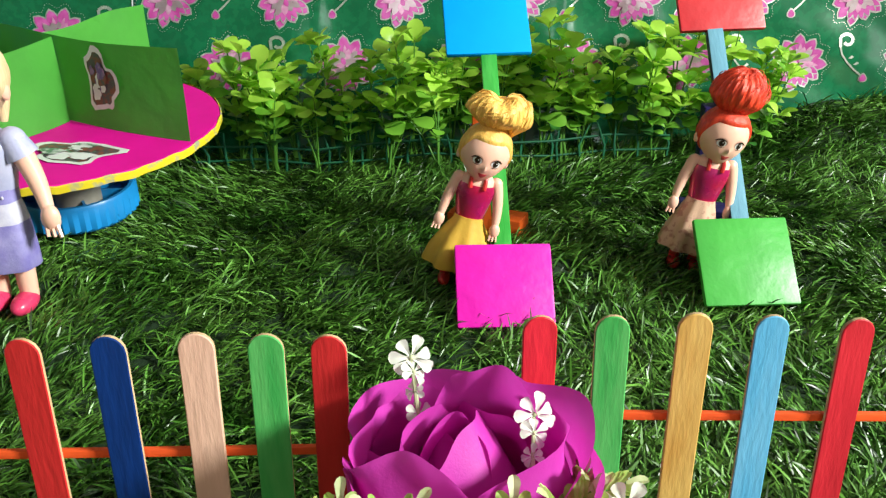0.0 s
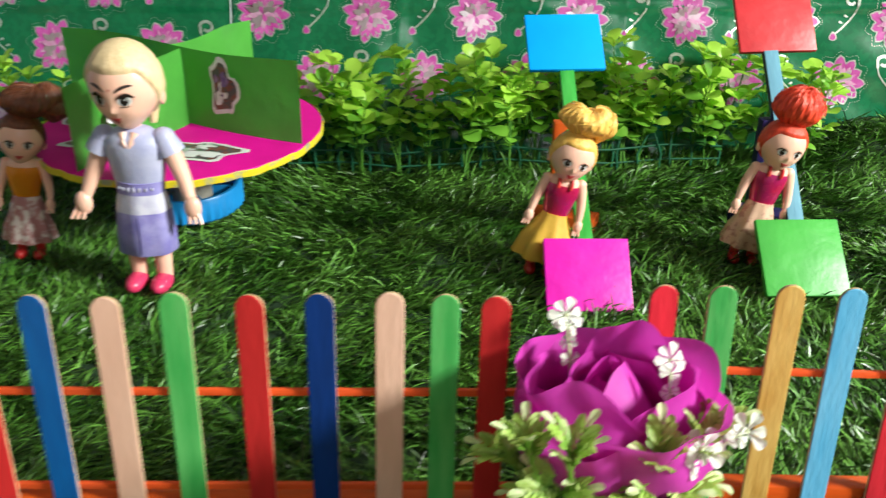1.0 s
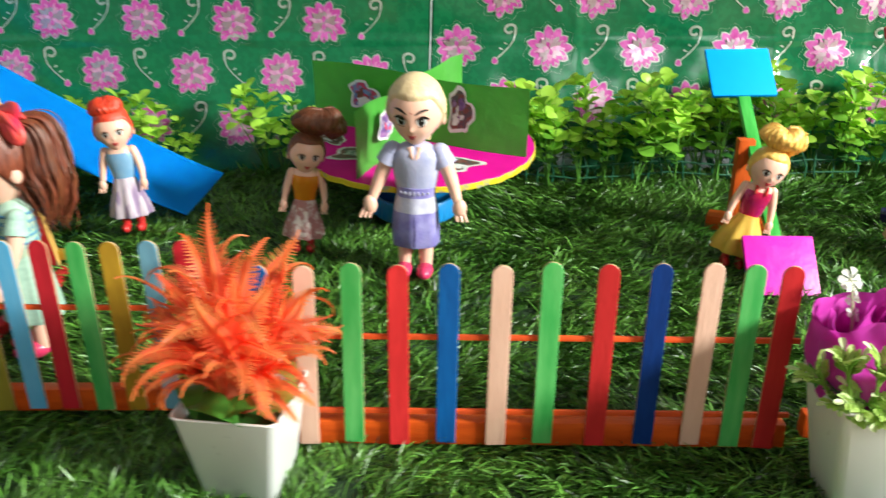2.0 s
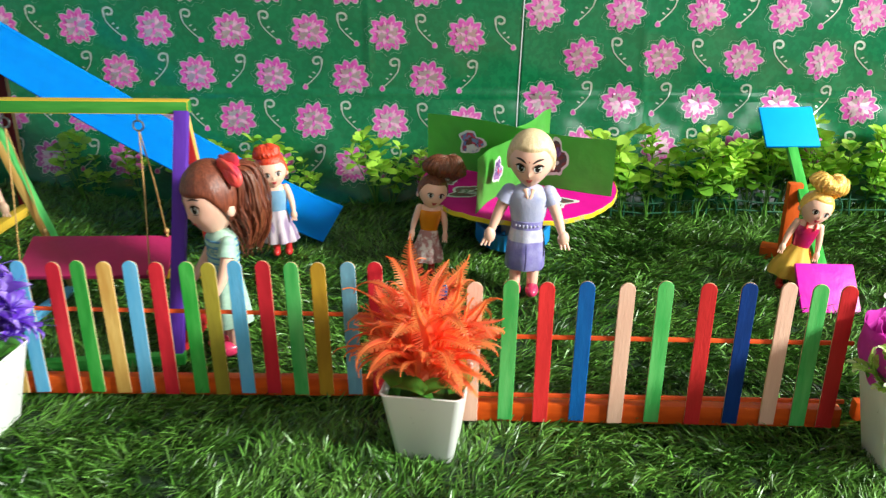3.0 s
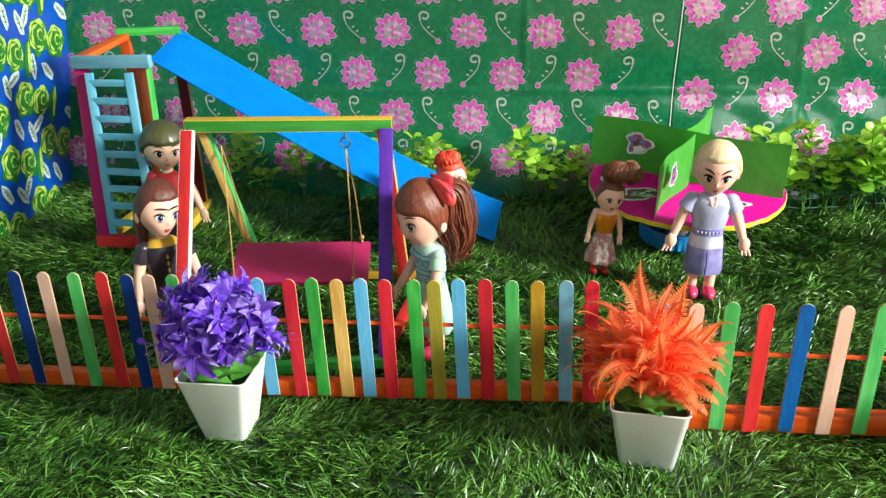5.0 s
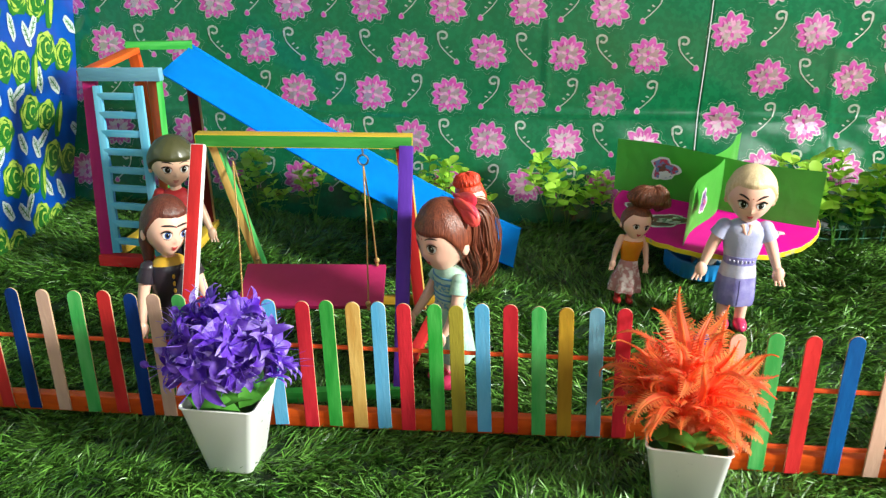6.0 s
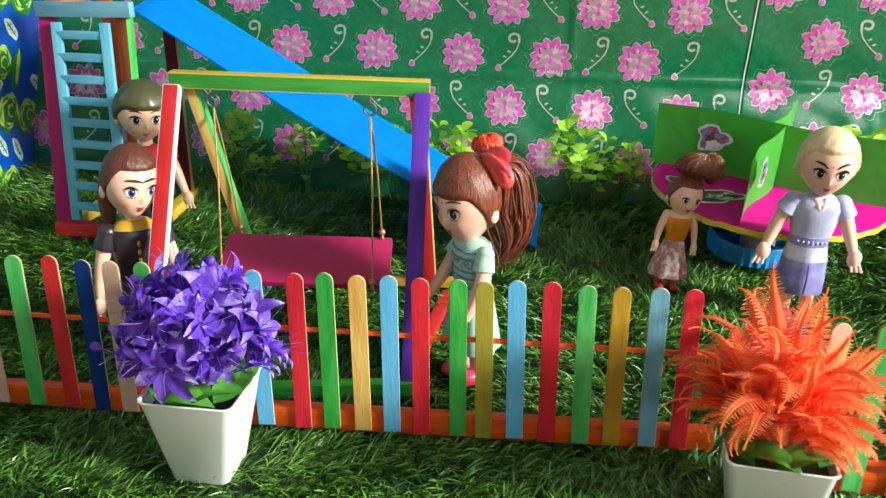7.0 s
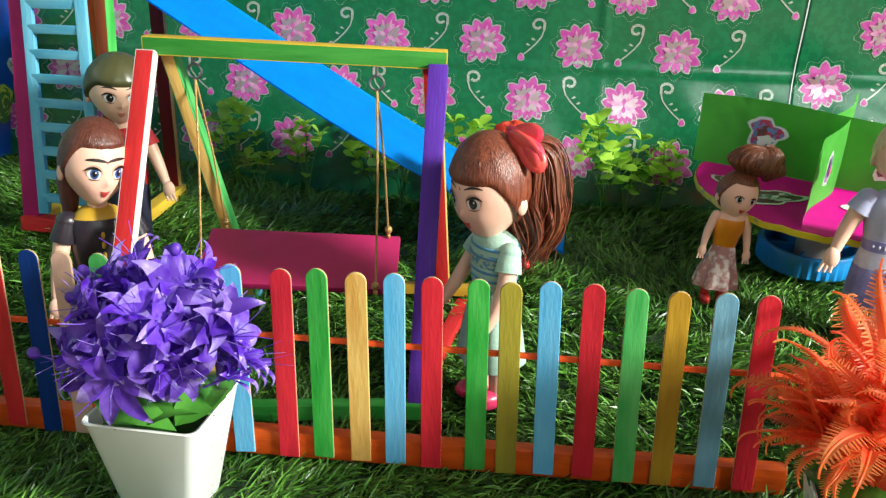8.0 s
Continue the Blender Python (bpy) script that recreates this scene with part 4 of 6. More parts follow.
def sprig(seed, stalk, count, spread, size=0.021):
    """A stalk with lobed plastic leaves: rounded finger lobes in pairs along each rib, green at the root and creamy at the tips."""
    rng = random.Random(seed)
    bm = bmesh.new()

    def finger(o, d, nrm, ln, w, mat):
        side = d.cross(nrm).normalized()
        rows = [[bm.verts.new(o + d * ln * u + side * q * w * s / 2 + nrm * ln * (0.10 * math.sin(math.pi * u) + 0.10 * abs(s))) for s in (-1, 0, 1)] for u, q in ((0, 0.55), (0.35, 0.75), (0.68, 1.0), (0.90, 0.78), (1.0, 0.28))]
        for a, b in zip(rows, rows[1:]):
            for i in range(2):
                bm.faces.new((a[i], b[i], b[i + 1], a[i + 1])).material_index = mat

    top = Vector((0.002 * math.sin(seed), 0.002 * math.cos(seed), stalk))
    tube(bm, [(0, 0, 0), top * 0.5 + Vector((0.0008, 0, 0)), top], [0.0010, 0.0009, 0.0007], 0, 6)
    for k in range(count):
        az, lean = 2 * math.pi * k / count + rng.uniform(-0.4, 0.4), radians(spread * rng.uniform(0.55, 1.15))
        out = Vector((math.cos(az), math.sin(az), 0))
        ln = size * rng.uniform(0.8, 1.15)
        foot = top * rng.uniform(0.6, 1.0)
        p, rib = Vector(foot), []
        for j in range(7):
            t = lean + 0.55 * (j / 6) ** 2
            rib.append((Vector(p), out * math.sin(t) + Vector((0, 0, math.cos(t)))))
            p = p + rib[-1][1] * ln * 0.72 / 6
        tube(bm, [q for q, _ in rib], [0.0009 - 0.00008 * j for j in range(7)], 0, 5)
        for j in (2, 3, 4, 5):
            o, d = rib[j]
            side = Vector((-out.y, out.x, 0))
            for s in (-1, 1):
                v = (d * 0.80 + side * s * rng.uniform(0.55, 0.8)).normalized()
                finger(o, v, side.cross(d).normalized() * -1, ln * (0.36 - 0.03 * abs(j - 3)), ln * 0.145, 1 if j > 2 else 0)
        finger(rib[6][0], rib[6][1], Vector((-out.y, out.x, 0)).cross(rib[6][1]).normalized() * -1, ln * 0.30, ln * 0.16, 2)
    return finish("sprig", bm, [SPRIGGREEN, PALEGREEN, CREAMLEAF])


def white_flower():
    """A fan of six rounded waxy petals over a small eye, facing +z."""
    bm = bmesh.new()
    for k in range(6):
        a = radians(-35 + 50 * k) + 0.12 * math.sin(5 * k)
        length, w = 0.0086 * (1 + 0.12 * math.sin(3 * k + 1)), 0.0052
        rows = []
        for u, q in ((0.06, 0.20), (0.3, 0.30), (0.5, 0.58), (0.72, 0.95), (0.88, 0.98), (0.97, 0.62), (1.0, 0.25)):
            rows.append([bm.verts.new((length * u * math.cos(a) - v * w * q / 2 * math.sin(a), length * u * math.sin(a) + v * w * q / 2 * math.cos(a), 0.0016 * math.sin(2.6 * u) - 0.0010 * u + 0.0008 * abs(v))) for v in (-1, -0.5, 0, 0.5, 1)])
        for p, q in zip(rows, rows[1:]):
            for i in range(4):
                bm.faces.new((p[i], q[i], q[i + 1], p[i + 1])).material_index = 0
    ball(bm, (0, 0, 0.001), (0.0011, 0.0011, 0.0010), 1, None, 8, 6)
    return finish("flower", bm, [WHITEPETAL, CREAM])


def rose_pot():
    rng = random.Random(31)
    p = flower_pot(pose(0.0217, 0.2080, -0.002, 0, 0, -1), "white square plastic pot with a magenta cloth rose and pale sprigs")
    tilt = pose(0.006, 0.009, 0.052, 8, -6, 0) @ Matrix.Diagonal((1.13, 1.08, 1.08, 1))
    # count, distance from the axis, width, height, curl, splay, ruffle of each ring, from the heart outwards
    rings = ((2, 0.003, 0.011, 0.043, 0.05, -3, 0.0026), (3, 0.009, 0.018, 0.048, 0.20, 1, 0.0038), (4, 0.015, 0.025, 0.050, 0.35, 4, 0.0050), (5, 0.021, 0.030, 0.046, 0.50, 9, 0.0055))
    k = 0
    for ring, (count, r, w, h, curl, splay, ruffle) in enumerate(rings):
        for i in range(count):
            me = rose_petal(k, w * rng.uniform(0.88, 1.12), h * rng.uniform(0.88, 1.07), curl * rng.uniform(0.5, 1.6), ruffle)
            a = i * 360 / count + 37 * ring + rng.uniform(-14, 14)
            part("petal", me, None, p, "", tilt @ pose(0, 0, 0, 0, 0, a) @ pose(rng.uniform(-0.003, 0.003), -r * rng.uniform(0.85, 1.1), 0.003 - 0.002 * ring, splay + rng.uniform(-5, 6), rng.uniform(-7, 7), rng.uniform(-22, 22)))
            k += 1
    bm = bmesh.new()
    tube(bm, [(0.004, 0, 0.045), (0.010, 0, 0.056), (0.012, 0, 0.064)], [0.0016, 0.0018, 0.007], 0, 8)
    part("stem", bm, STEMGREEN, p, "green stem")
    tall = [sprig(k, 0.027, 4, 26) for k in range(3)]
    for k, (x, y, rx, ry) in enumerate(((-0.023, -0.024, 8, -12), (-0.013, -0.027, 8, -4), (0.022, -0.018, 6, 16), (0.014, -0.020, 8, 6), (-0.020, -0.010, 2, -34), (0.023, -0.004, 0, 34))):
        part("sprig", tall[k % 3], None, p, "pale green lobed sprig", pose(x, y, 0.062 if k < 2 else 0.055, rx, ry, 0) @ pose(0, 0, 0, 0, 0, k * 57))
    short = [sprig(k + 20, 0.006, 6, 62, 0.019) for k in range(3)]
    for k in range(9):
        x = -0.025 + 0.0060 * k
        part("sprig", short[k % 3], None, p, "pale green lobed sprig", pose(x, -0.017 - 0.005 * (k % 2), 0.057 + 0.003 * (k % 3), rng.uniform(12, 34), 520 * x + rng.uniform(-8, 8), 0) @ pose(0, 0, 0, 0, 0, k * 71))
    bloom = white_flower()
    for tip, foot, size in (((-0.0100, 0.0265, 0.1105), (-0.006, 0.020, 0.060), 0.78), ((0.0260, 0.0080, 0.1015), (0.022, -0.016, 0.056), 0.74), ((0.0300, -0.0260, 0.0870), (0.022, -0.018, 0.056), 0.88), ((0.0500, -0.0120, 0.0840), (0.024, -0.012, 0.056), 0.85)):
        tip, foot = Vector(tip), Vector(foot)
        bm = bmesh.new()
        mid = foot.lerp(tip, 0.55) + Vector((0, -0.003, 0.006))
        line = [(1 - t) ** 2 * foot + 2 * t * (1 - t) * (2 * mid - (foot + tip) / 2) + t * t * tip for t in [k / 6 for k in range(7)]]
        tube(bm, line, [0.0010 - 0.00008 * k for k in range(7)], 0, 6)
        stem = part("stem", bm, CREAM, p, "pale stem")
        part("flower", bloom, None, stem, "small white flower", Matrix.Translation(tip) @ pose(0, 0, 0, 62, 0, rng.uniform(-30, 30)) @ Matrix.Diagonal((size, size, size, 1)))
        for k, (j, z) in enumerate(((5, 0.5), (4, 0.42), (3, 0.5))):
            part("flower", bloom, None, stem, "small white flower", Matrix.Translation(line[j]) @ pose(0, 0, 0, 50, 30 * (-1) ** k, rng.uniform(-25, 25)) @ Matrix.Diagonal((z, z, z, 1)))
    rim_leaves(p, ((-140, -12), (-40, -10), (30, 0), (140, 0), (190, -18)))


rose_pot()


# swing -------------------------------------------------------------
def swing():
    s = thing("swing", pose(-0.621, 0.415, 0), "painted wooden toy swing with a raspberry board on gold cords", "swing")

    def piece(name, p, q, w, h, mats, index, up=(0, 0, 1), label=""):
        o = Vector((-0.621, 0.415, 0))
        return bar(name, Vector(p) - o, Vector(q) - o, w, h, mats, s, label, up, 0.0006, index)

    piece("beam", (-0.7160, 0.4135, 0.2107), (-0.5252, 0.4310, 0.2048), 0.014, 0.0115, [YELLOW, OLIVEGREEN, RED], (1, 0, 1), label="green beam with a yellow top")
    piece("front_leg", (-0.7120, 0.4065, 0.2072), (-0.7150, 0.306, 0.0), 0.012, 0.0075, [WHITEP, RED], (0, 1, 1), (0, 1, 0.4), "red leg with white sides")
    piece("front_leg", (-0.5300, 0.4235, 0.2020), (-0.5315, 0.3410, 0.0), 0.012, 0.0075, [PURPLE, PURPLE], (0, 0, 0), (0, 1, 0.4), "purple leg")
    piece("back_leg", (-0.7040, 0.4205, 0.2070), (-0.6760, 0.478, 0.008), 0.0085, 0.0125, [GREEN, OCHRE], (0, 1, 1), (0, 1, -0.3), "ochre leg with green sides")
    piece("back_leg", (-0.5360, 0.438, 0.2020), (-0.5300, 0.486, 0.008), 0.012, 0.0075, [OCHRE, RED], (0, 1, 1), (0, 1, -0.3), "red leg with ochre sides")
    piece("base_bar", (-0.716, 0.316, 0.0030), (-0.524, 0.343, 0.0030), 0.010, 0.010, [LEAFGREEN], (0, 0, 0), label="green base bar")
    piece("base_bar", (-0.706, 0.322, 0.0050), (-0.676, 0.484, 0.014), 0.010, 0.008, [SKYBLUE], (0, 0, 0), label="sky-blue base bar")
    piece("base_bar", (-0.534, 0.346, 0.0050), (-0.514, 0.484, 0.014), 0.010, 0.008, [RED], (0, 0, 0), label="red base bar")
    piece("base_bar", (-0.682, 0.483, 0.0240), (-0.510, 0.487, 0.0240), 0.008, 0.008, [MUSTARD], (0, 0, 0), label="mustard base bar")
    bm = bmesh.new()
    m = pose(-0.0021, 0.0061, 0.0665, 22, 1.4, 5.0)
    box(bm, (-0.0672, -0.0275, -0.0025), (0.0672, 0.0275, 0.0025), 0.0012, 0, m)
    part("seat", bm, SEATPINK, s, "raspberry-red painted seat board")
    for x, ez in ((-0.067, 0.197), (0.052, 0.1935)):
        bm = bmesh.new()
        hoops = []
        for a in np.linspace(0, 2 * math.pi, 21)[:-1]:
            hoops.append([bm.verts.new((x + (0.0046 + 0.0009 * math.cos(b)) * math.cos(a), 0.006 + 0.0009 * math.sin(b), ez - 0.0035 + (0.0046 + 0.0009 * math.cos(b)) * math.sin(a))) for b in np.linspace(0, 2 * math.pi, 9)[:-1]])
        for p, q in zip(hoops, hoops[1:] + hoops[:1]):
            for i in range(8):
                bm.faces.new((p[i], q[i], q[(i + 1) % 8], p[(i + 1) % 8]))
        tube(bm, [(x, 0.006, ez + 0.012), (x, 0.006, ez + 0.0015)], 0.0009, 0, 6)
        part("screw_eye", bm, STEEL, s, "steel screw eye")
        for y, z in ((-0.0215, 0.0560), (0.0330, 0.0770)):
            xx = x * 0.94 + (0.006 if x > 0 else 0.0)
            bm = bmesh.new()
            tube(bm, [(x, 0.006, ez - 0.008), ((x + xx) / 2 + 0.001, (0.006 + y) / 2, (ez + z) / 2), (xx, y, z)], 0.00075, 0, 6)
            cord = part("cord", bm, GOLD, s, "gold cord")
            bm = bmesh.new()
            ball(bm, (xx, y, z + 0.006), (0.0027, 0.0027, 0.0030), 0, None, 10, 8)
            ball(bm, (xx, y, z + 0.0015), (0.0016, 0.0016, 0.0020), 0, None, 10, 8)
            part("knot", bm, GOLD, cord)


swing()


LADDERBLUE = paint("ladder_blue_paint", (0.085, 0.36, 0.55), (0.18, 0.47, 0.63))


# slide tower -------------------------------------------------------
def slide_tower():
    o = Vector((-0.845, 0.60, 0.03))
    s = thing("slide_tower", pose(*o), "painted wooden toy slide tower with a ladder and a blue chute", "slide")

    def piece(name, p, q, w, h, mats, index=(0, 0, 0), up=(0, 0, 1), label=""):
        return bar(name, Vector(p) - o, Vector(q) - o, w, h, mats, s, label, up, 0.0006, index)

    piece("post", (-0.881, 0.5555, 0.240), (-0.877, 0.523, 0.050), 0.014, 0.008, [MAGENTA], up=(0, 1, 0), label="magenta front post")
    piece("post", (-0.8065, 0.5465, 0.240), (-0.801, 0.520, 0.048), 0.014, 0.008, [LEAFGREEN, RUST], (0, 1, 1), (0.5, 1, 0), label="green front post")
    piece("post", (-0.876, 0.655, 0.255), (-0.872, 0.690, 0.042), 0.012, 0.008, [RUST], up=(0, 1, 0), label="brown back post")
    piece("post", (-0.805, 0.640, 0.232), (-0.806, 0.645, 0.042), 0.012, 0.008, [MAROON, OCHRE], (1, 0, 0), (0, 1, 0), label="maroon back post")
    piece("top_bar", (-0.8893, 0.5530, 0.2440), (-0.7951, 0.5376, 0.2463), 0.008, 0.0130, [STEELBLUE], label="pale blue top bar")
    piece("top_bar", (-0.8880, 0.5560, 0.2440), (-0.8690, 0.6420, 0.2560), 0.016, 0.0060, [ORANGE], label="orange top bar")
    piece("top_bar", (-0.8780, 0.6420, 0.2610), (-0.8110, 0.6700, 0.2575), 0.010, 0.0090, [LEAFGREEN], label="green top bar")
    piece("base_bar", (-0.8838, 0.521, 0.0495), (-0.788, 0.516, 0.0475), 0.012, 0.012, [RED], label="red base bar")
    piece("base_bar", (-0.796, 0.524, 0.047), (-0.803, 0.652, 0.045), 0.012, 0.010, [YELLOW], label="yellow base bar")
    piece("base_bar", (-0.878, 0.524, 0.049), (-0.872, 0.690, 0.045), 0.012, 0.010, [YELLOW], label="yellow base bar")
    lt, rt, lb, rb = Vector((-0.8695, 0.5460, 0.2335)), Vector((-0.8215, 0.5385, 0.2345)), Vector((-0.8620, 0.5160, 0.0590)), Vector((-0.8130, 0.5120, 0.0570))
    ladder = new("ladder")
    ladder.parent = s
    ladder.empty_display_size = 0.01
    tagged(ladder, "pale blue painted ladder")
    for a, b in ((lt, lb), (rt, rb)):
        bar("side_rail", a - o, b - o, 0.0085, 0.005, [LADDERBLUE], ladder, "", (0, 1, 0))
    for k in range(9):
        u = 0.06 + 0.108 * k
        bar("rung", lt.lerp(lb, u) - o, rt.lerp(rb, u) - o, 0.0045, 0.0070, [LADDERBLUE], ladder)
    # chute: a flat card with turned-up rims
    bm = bmesh.new()
    a0, a1 = Vector((-0.8045, 0.5545, 0.2440)), Vector((-0.8135, 0.6745, 0.2564))
    b0, b1 = Vector((-0.4385, 0.5530, 0.0300)), Vector((-0.4312, 0.6600, 0.0360))
    nrm = (b0 - a0).cross(a1 - a0).normalized()
    nrm = nrm if nrm.z > 0 else -nrm
    n = 24
    rows = []
    for k in range(n + 1):
        u = k / n
        l, r = a0.lerp(b0, u), a1.lerp(b1, u)
        sag = nrm * (-0.006 * math.sin(math.pi * u) + 0.003 * max(0, u - 0.93) / 0.07)
        rows.append([bm.verts.new(l.lerp(r, v) + sag + nrm * (0.0022 if v in (0.0, 1.0) else 0.0) + nrm * 0.0006 * math.sin(9 * u + 5 * v) - o) for v in (0.0, 0.02, 0.25, 0.5, 0.75, 0.98, 1.0)])
    top = []
    for p, q in zip(rows, rows[1:]):
        for i in range(6):
            top.append(bm.faces.new((p[i], p[i + 1], q[i + 1], q[i])))
    bmesh.ops.solidify(bm, geom=top, thickness=0.003)
    part("chute", bm, BLUECARD, s, "bright blue sloping chute")


slide_tower()


# round table -------------------------------------------------------
def sticker(bm, w, h, m, seed, colours=(1, 2)):
    """A white-edged sticker with plain colour patches; flat in its own xz plane."""
    rng = random.Random(seed)
    ph = [rng.uniform(0, 6.28) for _ in range(4)]

    def ring(k, cx=0.0, cz=0.0):
        out = []
        for a in np.linspace(0, 2 * math.pi, 29)[:-1]:
            r = 1 + 0.16 * math.sin(3 * a + ph[0]) + 0.12 * math.sin(5 * a + ph[1]) + 0.05 * math.sin(9 * a + ph[2])
            out.append((cx + w / 2 * k * r * math.cos(a), cz + h / 2 * k * r * math.sin(a)))
        return out

    layers = [(0, ring(1.0)), (colours[0], ring(0.82))]
    for k in range(9):
        a, r = rng.uniform(0, 6.28), rng.uniform(0.1, 0.55)
        layers.append(((colours[1], 0, colours[0], colours[1], 0)[k % 5] if k else colours[1], ring(rng.uniform(0.14, 0.34), 0.5 * w * r * math.cos(a), 0.5 * h * r * math.sin(a))))
    for k, (mat, pts) in enumerate(layers):
        bm.faces.new([bm.verts.new(m @ Vector((x, -0.0005 - 0.00012 * k, z))) for x, z in pts]).material_index = mat


def round_table():
    o = Vector((-0.2274, 0.586, 0.002))
    t = thing("merry_go_round", pose(*o, 5.0, 1.2, 0), "round magenta card table with green crossed dividers on a blue cap", "toy table")
    g = 0.024
    bm = bmesh.new()
    lathe(bm, [(0.0385, g - 0.008), (0.0405, g - 0.006), (0.0405, g + 0.010), (0.0395, g + 0.012), (0.0370, g + 0.012), (0.0365, g + 0.000), (0.004, g - 0.001)], n=72)
    for v in bm.verts:
        r = math.hypot(v.co.x, v.co.y)
        if r > 0.0400:
            k = 1 + 0.022 * (1 if round(math.atan2(v.co.y, v.co.x) / (2 * math.pi) * 72) % 2 else -1)
            v.co.x, v.co.y = v.co.x * k, v.co.y * k
    cap = part("cap", bm, BLUEPLASTIC, t, "ribbed blue plastic cap", pose(-0.003, 0.006, 0.006))
    for k in range(6):
        a = k * math.pi / 3
        sp = bmesh.new()
        box(sp, (0.012, -0.0008, g - 0.002), (0.0368, 0.0008, g + 0.009), 0, 0, pose(0, 0, 0, 0, 0, math.degrees(a)))
        part("spoke", sp, BLUEPLASTIC, cap)
    bm = bmesh.new()
    lathe(bm, [(0.016, g), (0.016, 0.0855)], n=28)
    part("column", bm, CORK, t, "grey spool column")
    bm = bmesh.new()
    lathe(bm, [(0.1035, 0.0852), (0.1045, 0.0858), (0.1045, 0.0900), (0.1040, 0.0906), (0.100, 0.0908)], n=72, caps=True)
    top = part("tabletop", bm, DISCPINK, t, "magenta card disc")
    bm = bmesh.new()
    lathe(bm, [(0.1046, 0.0852), (0.1058, 0.0858), (0.1058, 0.0900), (0.1050, 0.0906)], n=90, caps=False)
    for v in bm.verts:
        a = math.atan2(v.co.y, v.co.x)
        v.co.z += 0.0005 * math.sin(31 * a) + 0.0004 * math.sin(17 * a)
    part("rim", bm, YELLOWTAPE, top, "crinkled yellow tape rim")
    cards = [((-0.1000, 0.0540), (0.0950, -0.0360)), ((0.003, 0.004), (-0.0480, -0.0890)), ((-0.002, 0.010), (0.0425, 0.0885))]
    for k, (p, q) in enumerate(cards):
        bm = bmesh.new()
        p, q = Vector((*p, 0)), Vector((*q, 0))
        d, nrm = (q - p).normalized(), Vector((0, 0, 1)).cross((q - p).normalized())
        rows = []
        h = 0.0565 if k == 1 else 0.0595
        for i in range(13):
            u = i / 12
            bow = nrm * 0.0026 * math.sin(math.pi * u * 2 + k)
            rows.append([bm.verts.new(p.lerp(q, u) + bow + nrm * 0.0008 * math.sin(6 * u + 3 * v) + Vector((0, 0, 0.0911 + h * v + 0.0016 * v * math.sin(7 * u + 2 * k)))) for v in (0, 0.03, 0.35, 0.7, 0.97, 1)])
        fs = []
        for a, b in zip(rows, rows[1:]):
            for i in range(5):
                fs.append(bm.faces.new((a[i], b[i], b[i + 1], a[i + 1])))
        bmesh.ops.solidify(bm, geom=fs, thickness=0.0032)
        card = part("divider", bm, GREENCARD, t, "green folded card divider")
        ang = math.degrees(math.atan2(d.y, d.x))
        spots = {0: ((0.26, 0.60, 0.030, 0.026, (3, 2), 4), (0.715, 0.56, 0.024, 0.042, (2, 1), 7)), 1: ((0.62, 0.6, 0.020, 0.026, (1, 3), 9),), 2: ()}[k]
        for u, v, w, hh, cols, seed in spots:
            c = p.lerp(q, u)
            bm = bmesh.new()
            m = pose(c.x, c.y, 0.0911 + h * v, 0, 0, ang if k == 0 else ang + 180)
            sticker(bm, w, hh, m @ pose(0, -0.0042, 0), seed, cols)
            part("sticker", bm, [STICKERW, STICKERP, STICKERB, STICKERR], card, "white-edged printed sticker")
    for x, y, w, h, rz, cols, seed in ((-0.052, -0.030, 0.050, 0.030, -22, (1, 2), 12), (0.027, -0.052, 0.056, 0.034, 12, (1, 2), 15), (-0.078, 0.004, 0.030, 0.022, 40, (1, 2), 17)):
        bm = bmesh.new()
        sticker(bm, w, h, pose(x, y, 0.0910, -90, 0, 0) @ pose(0, 0, 0, 0, rz, 0), seed, cols)
        part("sticker", bm, [STICKERW, STICKERB, STICKERG], top, "white-edged printed sticker")


round_table()


# seesaws -----------------------------------------------------------
def board(bm, m, w, h, th=0.0045):
    """A padded square board in the plane of m."""
    box(bm, (-w / 2, -h / 2, -th / 2), (w / 2, h / 2, th / 2), 0.0015, 0, m)


def seesaw(x, shift, plank, post, low, high, dark, label, low_seat, high_seat, dx=0.0):
    o = Vector((x, 0.53, 0.0))
    s = thing("seesaw", pose(*o), label, "seesaw", "toy seesaws")
    a, b = Vector((0.0 + shift[0], -0.0735, 0.0260)), Vector((shift[1], 0.0816, high_seat[0].translation.z + 0.0015))
    bar("plank", a, b, 0.0105, 0.006, [plank, dark], s, "painted plank", (0, -0.6, 0.8), 0.0006, (1, 0, 0))
    for name, seat, (m, w, h) in (("low_seat", low, low_seat), ("high_seat", high, high_seat)):
        bm = bmesh.new()
        board(bm, Matrix.Translation(-o) @ m, w, h)
        part(name, bm, seat[0], s, seat[1])
    bar("upright", (-0.006 + dx, 0.020, 0.014), (-0.006 + dx, 0.015, 0.101), 0.014, 0.010, post, s, "painted upright", (0, 1, 0), 0.0008)
    bar("foot", (-0.026 + 2 * dx, 0.036, 0.020), (0.022 + dx, 0.014, 0.020), 0.020, 0.014, post, s, "painted foot block", bevel=0.001)
    bm = bmesh.new()
    tube(bm, [(-0.006 + dx, 0.026, 0.086), (0.001, 0.001, 0.086)], 0.0016, 0, 8)
    part("axle", bm, WOOD, s, "thin wooden axle")


